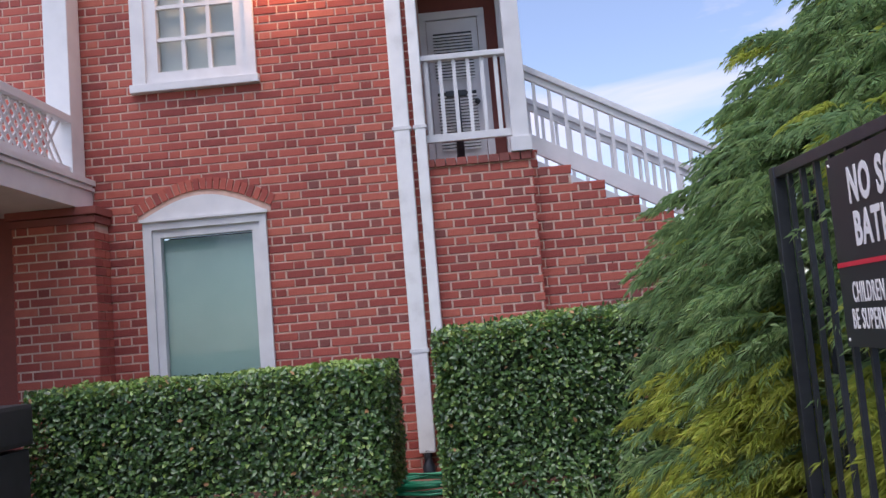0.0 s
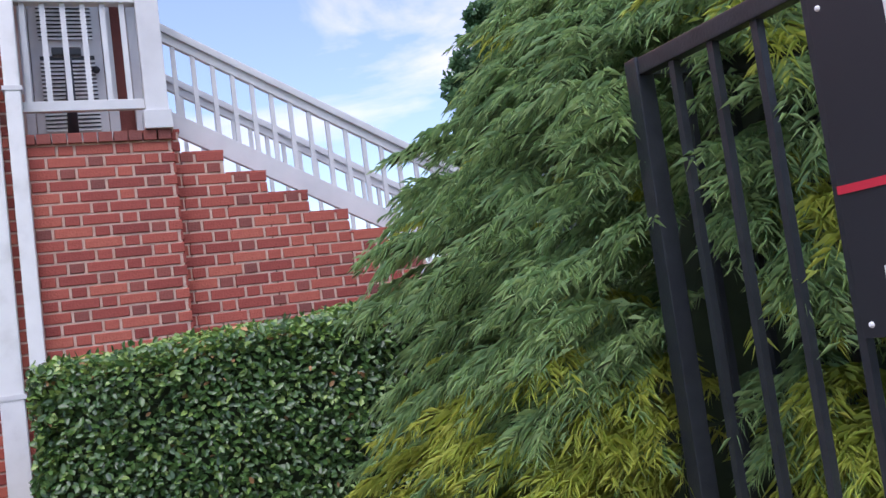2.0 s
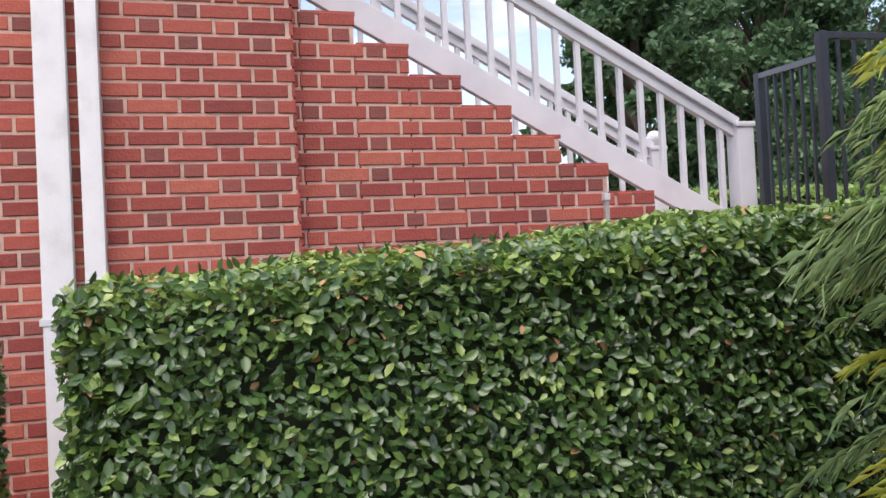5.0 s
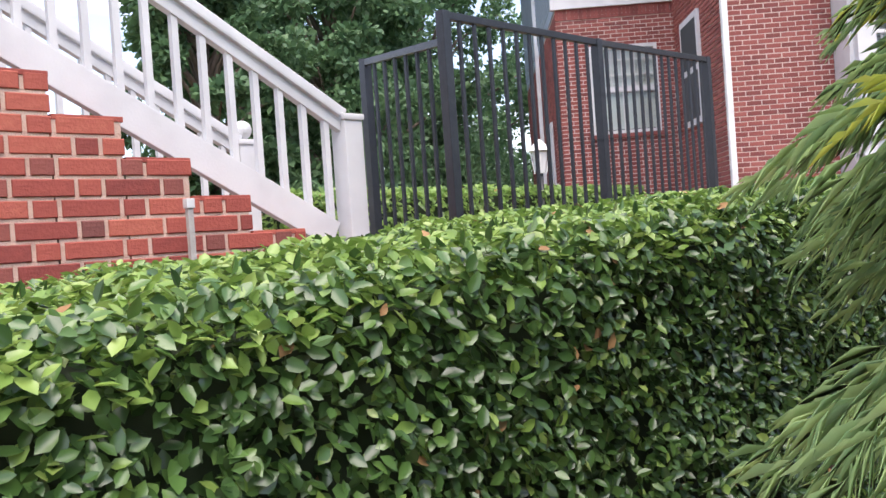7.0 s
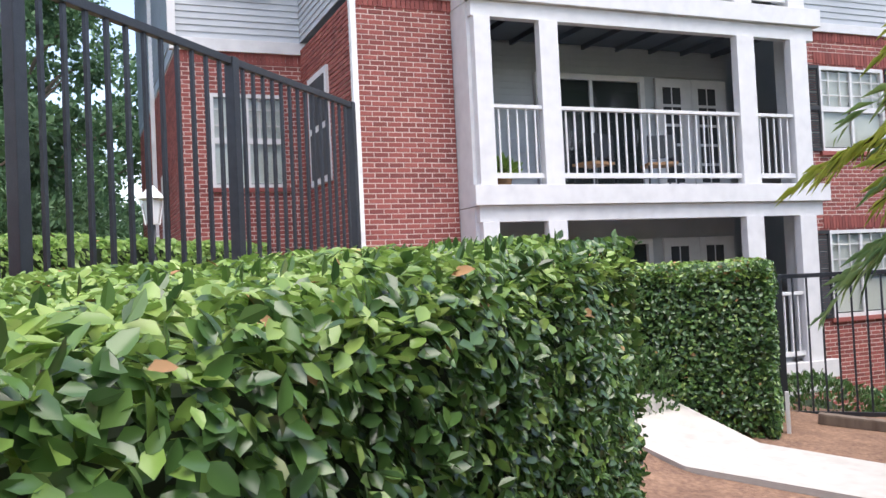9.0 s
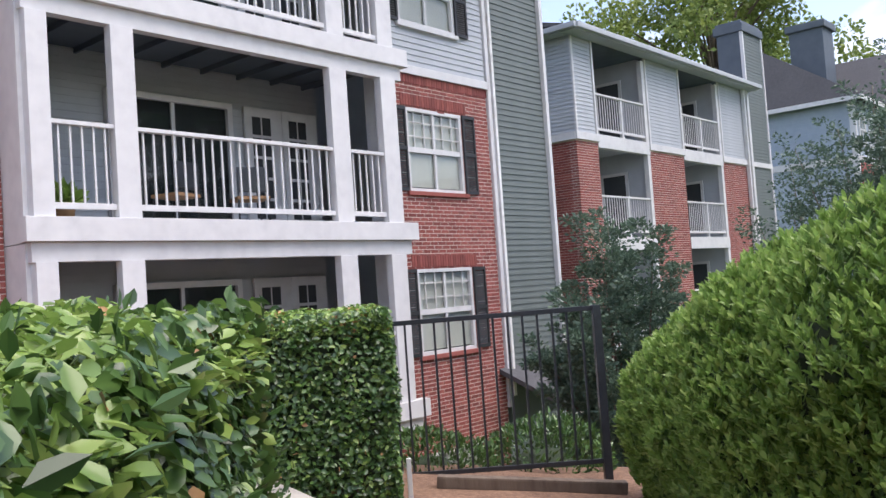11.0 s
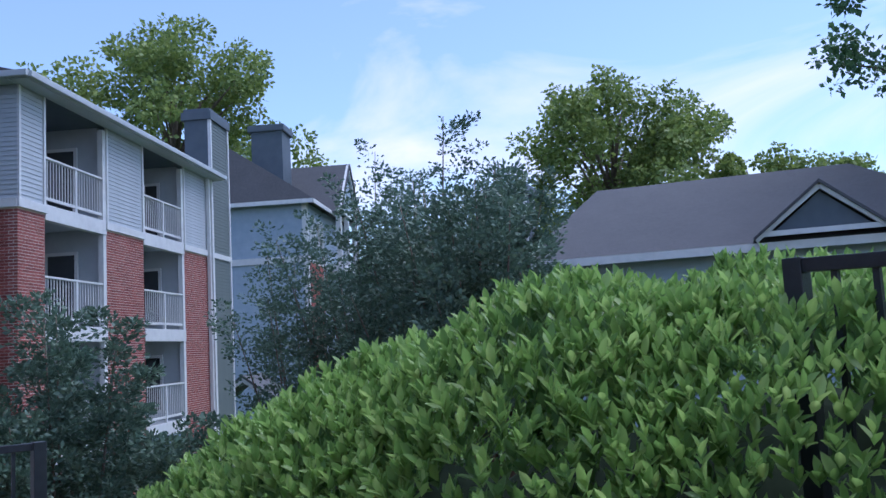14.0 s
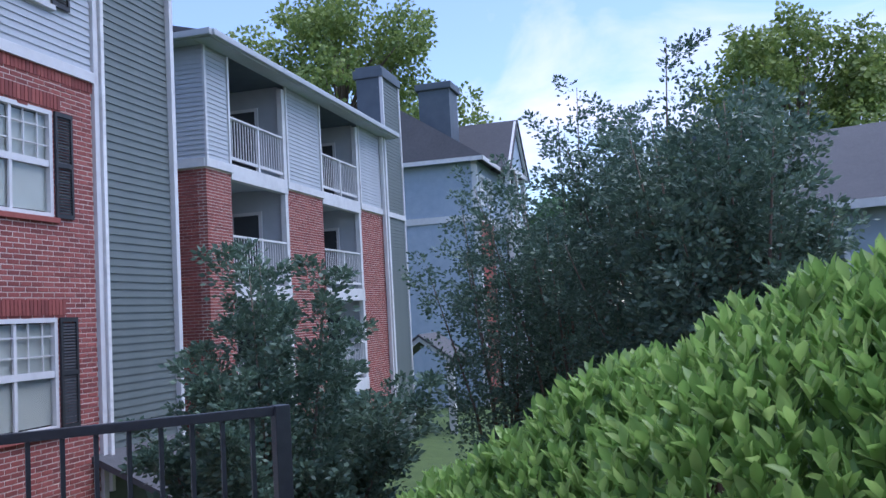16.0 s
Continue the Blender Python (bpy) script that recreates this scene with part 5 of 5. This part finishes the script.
mound("bush", [(3.95, -5.35, 1.1, 0.92, 0.95, 0.87), (4.4, -5.15, 1.1, 0.95, 0.95, 0.92), (5.0, -5.0, 1.0, 0.9, 0.9, 0.86), (5.6, -4.9, 0.85, 0.8, 0.8, 0.79), (6.1, -4.75, 0.7, 0.65, 0.65, 0.7),
               (3.3, -6.1, 1.15, 0.95, 0.9, 0.97), (4.2, -6.0, 1.2, 1.2, 1.0, 0.88), (4.2, -4.95, 0.7, 0.75, 0.7, 0.75), (5.0, -4.7, 0.6, 1.2, 0.55, 0.72)], 64000, 0.055, 21,
      "rounded evergreen bush with upright bright green leaf whorls", LEAF_BAY, 0.85, 0.46, 5, clear=True)
mound("bush", [(8.5, 9.5, 1.3, 2.6, 1.4, 1.5), (12.5, 11.5, 1.6, 3.0, 1.6, 2.2), (16.5, 14, 1.8, 3.0, 1.8, 2.6), (5.5, 11.5, 0.9, 1.4, 1.2, 0.8)], 15000, 0.16, 24, "dark shrubs massed under the trees behind the stair", TREE_DARK, 0.3)
mound("bush", [(0.6, -6.1, 0.9, 0.9, 0.8, 0.9), (1.6, -6.3, 0.9, 0.9, 0.8, 0.85), (0.2, -7.2, 0.8, 0.8, 0.8, 0.8)], 16000, 0.07, 22, "dark green shrub behind the pool fence", LEAF, 0.4)
mound("bush", [(6.2, -1.6, 0.55, 0.7, 0.5, 0.45), (7.9, -3.0, 0.1, 0.5, 0.6, 0.5), (8.1, -4.0, 0.05, 0.6, 0.6, 0.5)], 12000, 0.06, 23, "low green shrubs at the top of the slope", LEAF, 0.5)


def cypress():
    t = thing("cypress_shrub", Matrix(), "tall weeping thread-leaf cypress, green with golden yellow tips at the foot", "shrub")
    cx, cy = 0.22, -4.06
    rng = np.random.default_rng(31)
    bm = bmesh.new()
    tube(bm, [(cx, cy, 0.1), (cx + 0.05, cy, 1.2), (cx, cy + 0.05, 3.0)], [0.09, 0.07, 0.02], 8)
    part("trunk", bm, BARK, t)

    def radius(z):
        return np.interp(z, [0.2, 0.7, 1.3, 1.75, 2.15, 2.6, 3.0, 3.5, 3.8], [1.2, 1.38, 1.43, 1.42, 1.34, 1.23, 1.0, 0.5, 0.1])

    def middle(z):
        return cx + 0.36 * (np.clip(z, 0.7, 2.8) - 1.2)

    def north(z, a):
        return np.maximum(0, np.sin(a)) ** 2.2 * np.interp(z, [0.8, 1.25, 1.55, 2.6], [0.50, 0.44, 0.20, 0.17])

    # solid core, coloured as dark as the shade behind the threads
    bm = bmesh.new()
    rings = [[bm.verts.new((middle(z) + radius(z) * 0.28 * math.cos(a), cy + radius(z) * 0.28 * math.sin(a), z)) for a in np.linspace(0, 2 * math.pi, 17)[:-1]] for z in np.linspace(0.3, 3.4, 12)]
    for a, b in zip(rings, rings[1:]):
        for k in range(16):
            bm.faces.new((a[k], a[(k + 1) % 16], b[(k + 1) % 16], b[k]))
    part("core", bm, INNER, t, "solid core coloured dark for shade between threads")
    up = np.array([0.0, 0.0, 1.0])

    def unit(v):
        return v / (np.linalg.norm(v, axis=-1, keepdims=True) + 1e-9)

    # boughs lie over one another like shingles; each is a flat drooping fan of sprays
    nb, ns, m = 2500, 16, 18
    z = 0.3 + 3.35 * rng.uniform(size=nb) ** 1.08
    a = np.where(rng.uniform(size=nb) < 0.13, rng.normal(-2.45, 0.3, nb), rng.uniform(0, 2 * math.pi, nb))
    lump = np.array([1 + 0.10 * noise.noise(Vector((math.cos(q) * 2.2, math.sin(q) * 2.2, v * 2.6))) for q, v in zip(a, z)])
    r = radius(z) * lump * (1 - north(z, a)) * rng.choice([1.0, 0.95, 0.86], nb) - np.interp(z, [0.5, 1.2, 1.8, 2.5], [0.52, 0.43, 0.39, 0.47])
    o = np.stack([np.cos(a), np.sin(a), 0 * a], 1)
    side = np.stack([-np.sin(a), np.cos(a), 0 * a], 1)
    base = np.stack([middle(z), 0 * z + cy, z], 1) + o * r[:, None]
    axis = unit(o + side * rng.normal(size=(nb, 1)) * 0.3 + up * rng.uniform(0.0, 0.55, (nb, 1)))
    flat = unit(np.cross(axis, up) + up * rng.normal(size=(nb, 1)) * 0.25)
    long = rng.uniform(0.26, 0.40, nb)
    patch = np.array([noise.noise(Vector((math.cos(q) * 2, math.sin(q) * 2, v * 2.5))) for q, v in zip(a, z)])
    gold = rng.uniform(size=nb) < np.clip(np.interp(z, [0.3, 0.9, 1.25, 1.6, 3.4], [0.85, 0.65, 0.35, 0.08, 0.03]) + patch * 0.6, 0, 1)
    # the shrub is pressed back behind the fence line
    tip = base + axis * (long[:, None] + 0.10)
    dx, dy = np.maximum(0, -0.61 - tip[:, 0]), np.maximum(0, -4.67 - tip[:, 1])
    out = (dx > 0) & (dy > 0)
    base[:, 0] += np.where(out & (dx < dy), dx, 0)
    base[:, 1] += np.where(out & (dx >= dy), dy, 0)

    # sprays leave the bough on both sides
    fs = rng.uniform(0.0, 1.0, (nb, ns)) ** 0.8
    s0 = base[:, None] + axis[:, None] * (long[:, None] * fs)[..., None] - up * (long[:, None] * 0.35 * fs ** 2)[..., None]
    fan = rng.choice([-1, 1], (nb, ns)) * rng.uniform(0.1, 1.0, (nb, ns)) * (1.1 - 0.5 * fs)
    sway = unit(axis[:, None] + flat[:, None] * fan[..., None] - up * (0.15 + 0.35 * fs[..., None]) + rng.normal(size=(nb, ns, 3)) * 0.08)
    sl = rng.uniform(0.09, 0.17, (nb, ns))
    # fine threads fan out of each spray and hang
    f = rng.uniform(0, 1, (nb, ns, m))
    start = s0[:, :, None] + sway[:, :, None] * (sl[..., None] * f)[..., None] - up * (sl[..., None] * 0.35 * f * f)[..., None]
    turn = rng.choice([-1, 1], (nb, ns, m)) * rng.uniform(0.2, 1.1, (nb, ns, m))
    way = unit(sway[:, :, None] + flat[:, None, None] * turn[..., None] - up * 0.2 + rng.normal(size=(nb, ns, m, 3)) * 0.22)
    ln = (rng.uniform(0.03, 0.075, (nb, ns, m)) * (1.1 - 0.45 * f))[..., None]
    w = np.cross(way, rng.normal(size=(nb, ns, m, 3)))
    w *= 0.001 / (np.linalg.norm(w, axis=-1, keepdims=True) + 1e-9)
    p1 = start + way * ln * 0.5
    p2 = start + way * ln - up * 0.35 * ln
    V = np.stack([start, p1 + w, p2, p1 - w], 3)
    tri = np.array([(0, 1, 2), (0, 2, 3)])
    for sel, mat, nm in ((~gold, CYPRESS, "green_foliage"), (gold, CYPRESS_GOLD, "golden_foliage")):
        v = V[sel].reshape(-1, 4, 3)
        fast_mesh(nm, v.reshape(-1, 3), (tri[None] + 4 * np.arange(len(v))[:, None, None]).reshape(-1, 3), mat, t)


cypress()


def tree(x, y, z, h, r, n, leaf, mat, seed, label, trunk=0.2, low=0.35, squash=1.0, blobs=30, name="tree"):
    """A tapered trunk with limbs and an uneven crown of leaves in clumps."""
    t = thing(name, pose(x, y, z), label, "tree")
    rng = np.random.default_rng(seed)
    bm = bmesh.new()
    tube(bm, [(0, 0, -0.3), (0.05, 0.02, h * 0.3), (0, 0.1, h * 0.62), (0.1, 0, h * 0.88)], [trunk, trunk * 0.8, trunk * 0.45, trunk * 0.12], 8)
    part("trunk", bm, BARK, t)
    centres = []
    for k in range(blobs):
        f = (k + 0.5) / blobs
        zz = h * (low + (0.95 - low) * f) + rng.normal() * 0.03 * h
        rr = r * math.sin(math.pi * min(1, 0.2 + 0.74 * f)) ** 0.7 * rng.uniform(0.3, 0.95)
        a = k * 2.4 + rng.uniform(-0.5, 0.5)
        centres.append((rr * math.cos(a), rr * math.sin(a), zz, r * rng.uniform(0.13, 0.30)))
    for c in centres:
        bm = bmesh.new()
        tube(bm, [(0.03, 0.03, max(h * 0.2, c[2] - r * 0.6)), (c[0] * 0.5, c[1] * 0.5, c[2] - r * 0.2), (c[0], c[1], c[2])], [trunk * 0.35, trunk * 0.2, trunk * 0.05], 5)
        part("limb", bm, BARK, t)
    # each limb ends in a spray of smaller leaf clumps
    C = np.array(centres)
    subs = 15
    S = np.repeat(C, subs, 0)
    ds = rng.normal(size=(len(S), 3)) + np.array([0, 0, 0.25])
    ds /= np.linalg.norm(ds, axis=1, keepdims=True)
    SP = S[:, :3] + ds * (S[:, 3] * rng.uniform(0.45, 1.05, len(S)))[:, None] * np.array([1, 1, squash])
    SR = S[:, 3] * rng.uniform(0.22, 0.5, len(S))
    which = rng.choice(len(S), size=n, p=SR ** 2 / (SR ** 2).sum())
    d = rng.normal(size=(n, 3))
    d /= np.linalg.norm(d, axis=1, keepdims=True)
    P = SP[which] + d * (SR[which] * rng.uniform(0.1, 1.0, n) ** 0.5)[:, None] * np.array([1, 1, 0.75])
    W = d + rng.normal(size=(n, 3)) * 0.6 - np.array([0, 0, 0.15])
    V, F = leaf_mesh(P, W, leaf * rng.uniform(0.6, 1.3, n), seed, 0.7, simple=True, normals=d + np.array([0, 0, 0.5]) + rng.normal(size=(n, 3)) * 0.5)
    fast_mesh("crown", V, F, mat, t)
    return t


def myrtle(x, y, z, h, seed, n=5200, spread=0.85, label="dark crape myrtle with many upright leafy stems"):
    """A many-stemmed shrub tree, its leaves set along fanning shoots."""
    t = thing("crape_myrtle", pose(x, y, z), label, "tree", "crape myrtles")
    rng = np.random.default_rng(seed)
    P, W = [], []
    stems, sides = 14, 22
    each = max(8, n // (stems * (sides + 1)))
    for k in range(stems):
        a = k * 2.4 + rng.uniform(-0.4, 0.4)
        lean = spread * (0.15 + 0.85 * (k / stems) ** 0.8)
        hh = h * rng.uniform(0.8, 1.3) * (1 - 0.25 * lean)
        b = np.array([math.cos(a) * 0.12, math.sin(a) * 0.12, 0.0])
        tip = np.array([math.cos(a) * lean * h * 0.36, math.sin(a) * lean * h * 0.36, hh])
        mid = b * 0.5 + tip * 0.42 + np.array([0, 0, h * 0.12])
        bm = bmesh.new()
        tube(bm, [tuple(b), tuple(mid), tuple(tip)], [0.035, 0.02, 0.005], 5)
        part("stem", bm, BARK, t)
        shoots = [(b, mid, tip, 0.55)]
        for j in range(sides):
            f = 0.22 + 0.74 * (j + rng.uniform()) / sides
            q = (1 - f) ** 2 * b + 2 * f * (1 - f) * mid + f * f * tip
            c = a + rng.normal() * 1.3
            out = h * rng.uniform(0.12, 0.24) * (1.15 - 0.7 * f)
            e = q + np.array([math.cos(c) * out, math.sin(c) * out, out * rng.uniform(0.2, 1.5)])
            shoots.append((q, q * 0.45 + e * 0.55 + np.array([0, 0, out * 0.35]), e, 0.05))
        for q0, q1, q2, low in shoots:
            for j in range(each):
                f = low + (1 - low) * rng.uniform() ** 0.8
                q = (1 - f) ** 2 * q0 + 2 * f * (1 - f) * q1 + f * f * q2
                w = rng.normal(size=3) * np.array([1, 1, 0.6])
                P.append(q + w * (0.085 * (1.15 - f) + 0.012))
                W.append(w + (q2 - q0) / (np.linalg.norm(q2 - q0) + 1e-6) * 0.7)
    V, F = leaf_mesh(np.array(P), np.array(W), 0.064 * rng.uniform(0.6, 1.3, len(P)), seed, 0.55, simple=True)
    fast_mesh("crown", V, F, MYRTLE, t)


for x, y, z, h, s, n, sp in ((11.6, -5.9, -1.9, 3.75, 41, 15000, 1.05), (9.1, -9.2, -0.3, 3.4, 42, 7000, 0.7), (9.9, -9.65, -0.5, 3.9, 43, 7000, 0.75),
                             (11.3, -10.3, -0.9, 4.8, 45, 7000, 0.75), (13.0, -10.5, -1.4, 5.4, 46, 6000, 0.75), (14.2, -10.25, -2.0, 4.6, 47, 5000, 0.85)):
    myrtle(x, y, z, h, s, int(n * 4.2), sp)

tree(57.5, -28, -1, 25, 11.0, 34000, 0.34, TREE, 51, "tall tree with sunlit green crown behind the apartments", 0.5, 0.4, blobs=46)
tree(38.3, -50.0, -1, 19.2, 9.3, 34000, 0.34, TREE, 52, "tall broad green tree behind the low house", 0.5, 0.35, blobs=46)
tree(46, -48, -1, 13, 5, 12000, 0.34, TREE, 53, "green tree standing behind the houses", 0.4, 0.2)
tree(27.5, -58, -1, 13.5, 5.0, 9000, 0.3, TREE, 54, "thin-crowned tree standing far off", 0.35, 0.45)
tree(32, -56, -1, 15, 5, 11000, 0.34, TREE, 55, "green tree standing far off", 0.35, 0.3)
tree(8.8, -28.3, -1, 17, 5.0, 20000, 0.22, TREE_DARK, 56, "dark tree overhanging the low house", 0.35, 0.45)
tree(66, -20, -1, 20, 7, 14000, 0.34, TREE, 57, "green tree behind the apartments", 0.4, 0.4)
tree(42, -34, -1, 9, 3.5, 10000, 0.3, TREE_DARK, 58, "dark far tree between the houses", 0.3, 0.15)
for i, (x, y, h, r) in enumerate(((9.0, 14.6, 8.4, 2.4), (14.2, 16.5, 9.5, 4.4), (15.5, 23, 12, 5.0), (20.5, 20, 12, 5.5))):
    tree(x, y, 0.8, h, r, 42000, 0.2, TREE_DARK, 60 + i, "dense dark green tree behind the stair", 0.3, 0.08, blobs=44)


def strap_clump(x, y, n, ln, seed, label):
    c = thing("strap_leaf_plant", pose(x, y, height(x, y)), label, "plant")
    rng = np.random.default_rng(seed)
    V, F = [], []
    for i in range(n):
        a = rng.uniform(0, 6.28)
        l = ln * rng.uniform(0.6, 1.1)
        lean = rng.uniform(0.25, 0.8)
        o = np.array([math.cos(a), math.sin(a), 0])
        s = np.array([-o[1], o[0], 0]) * 0.009
        k = len(V)
        for j in range(6):
            f = j / 5
            p = o * (0.05 + lean * l * f * f) + np.array([0, 0, l * (f - 0.55 * lean * f * f)])
            w = s * (1 - f * 0.92)
            V += [p - w, p + w]
        for j in range(5):
            q = k + 2 * j
            F += [(q, q + 1, q + 3), (q, q + 3, q + 2)]
    fast_mesh("leaves", np.array(V), np.array(F), GRASSY, c)


strap_clump(-0.75, -2.75, 34, 0.75, 71, "long arching strap-leaved plant in front of the hedge")
strap_clump(-1.15, -2.55, 22, 0.55, 72, "long arching strap-leaved plant in front of the hedge")
for i in range(6):
    strap_clump(-2.0 + i * 0.17, -2.45 + 0.05 * (i % 2), 40, 0.26, 80 + i, "low grassy tuft at the foot of the hedge")


# ---- small things ----
def hose():
    h = thing("garden_hose", pose(-2.2, -0.95, height(-2.2, -0.95)), "bright green garden hose lying in a loose coil", "hose")
    rng = random.Random(3)
    bm = bmesh.new()
    pts = []
    for i in range(150):
        a = i * 0.42
        r = 0.34 + 0.08 * math.sin(i * 0.31) + rng.uniform(-0.02, 0.02)
        pts.append((r * math.cos(a) * 1.3, r * math.sin(a) * 0.7, 0.02 + 0.0006 * i + 0.015 * math.sin(i * 0.9)))
    pts += [(0.3, -0.1, 0.12), (0.35, -0.05, 0.3), (0.22, 0.05, 0.5)]
    tube(bm, pts, [0.011] * len(pts), 6)
    part("coil", bm, HOSE, h)


hose()


def bin_box():
    b = thing("storage_box", pose(-5.05, -2.6, height(-5, -2.6)), "dark grey woven-look outdoor storage box", "box")
    part_box("body", SHUTTER, b, (-0.6, 0.42, -0.35, 0.3, 0, 0.72), bevel=0.02)
    part_box("lid", SHUTTER, b, (-0.62, 0.44, -0.37, 0.32, 0.74, 1.0), bevel=0.03)


bin_box()
stake = thing("stake_light", pose(0.47, -0.15, height(0.47, -0.15)), "grey garden stake with a pale cap", "stake")
part_box("stick", CONCRETE, stake, (-0.012, 0.012, -0.012, 0.012, -0.1, 1.75 - height(0.47, -0.15)), bevel=0)
part_box("cap", WHITE, stake, (-0.018, 0.018, -0.018, 0.018, 1.75 - height(0.47, -0.15), 1.79 - height(0.47, -0.15)))


def lantern():
    x, y = 6.9, 3.25
    g = height(x, y)
    l = thing("lamp_post", pose(x, y, g), "small pale lantern on a post beside the house", "lamp")
    bm = bmesh.new()
    tube(bm, [(0, 0, -0.1), (0, 0, 2.25 - g)], [0.035, 0.03], 10)
    part("pole", bm, SHUTTER, l)
    z = 2.25 - g
    for k in range(4):
        a = math.pi / 4 + k * math.pi / 2
        bm = bmesh.new()
        beam(bm, (0.07 * math.cos(a), 0.07 * math.sin(a), z), (0.11 * math.cos(a), 0.11 * math.sin(a), z + 0.26), 0.014, 0.014)
        part("bar", bm, WHITE_OLD, l)
    bm = bmesh.new()
    bmesh.ops.create_cone(bm, cap_ends=True, segments=8, radius1=0.06, radius2=0.095, depth=0.24)
    bmesh.ops.translate(bm, verts=bm.verts, vec=(0, 0, z + 0.13))
    part("lantern_glass", bm, BLIND, l)
    bm = bmesh.new()
    bmesh.ops.create_cone(bm, cap_ends=True, segments=8, radius1=0.15, radius2=0.02, depth=0.14)
    bmesh.ops.translate(bm, verts=bm.verts, vec=(0, 0, z + 0.34))
    part("roof", bm, WHITE_OLD, l)


lantern()


def broom():
    b = thing("broom", pose(-1.82, 0.2, 2.95), "dark upright brush standing on the landing", "broom")
    bm = bmesh.new()
    tube(bm, [(0, 0, 0), (0.01, 0, 0.62)], [0.04, 0.025], 8)
    part("handle", bm, BLACK, b)
    part_box("head", BLACK, b, (-0.09, 0.1, -0.03, 0.03, 0.6, 0.66), bevel=0.012)


broom()


def wall_lamp():
    l = thing("wall_lamp", pose(-3.28, -0.1, 4.95), "small black wall lamp with a warm bulb beside the window", "lamp")
    part_box("bracket", BLACK, l, (-0.03, 0.03, -0.12, 0.0, 0.02, 0.05))
    part_box("hood", BLACK, l, (-0.07, 0.07, -0.2, -0.06, 0.05, 0.09), bevel=0.01)
    bm = bmesh.new()
    bmesh.ops.create_uvsphere(bm, u_segments=12, v_segments=8, radius=0.035)
    bmesh.ops.translate(bm, verts=bm.verts, vec=(0, -0.13, 0.0))
    part("bulb", bm, BLIND, l)
    d = bpy.data.lights.new("bulb_light", "POINT")
    d.energy, d.color, d.shadow_soft_size = 16, (1.0, 0.5, 0.2), 0.05
    ob = new("bulb_light", d)
    ob.location = (-3.28, -0.33, 4.93)


wall_lamp()

stick = thing("garden_stake", pose(6.35, -2.78, height(6.35, -2.78)), "short white plastic stake beside the hedge", "stake")
part_box("shaft", WHITE, stick, (-0.015, 0.015, -0.015, 0.015, -0.1, 0.3))
log = thing("landscape_timber", Matrix(), "weathered timber edging lying on the mulch below the fence", "edging")
bm = bmesh.new()
beam(bm, (6.95, -3.0, height(6.95, -3.0) + 0.04), (6.75, -4.3, height(6.75, -4.3) + 0.04), 0.10, 0.09, 0.015)
part("timber", bm, BARK, log)
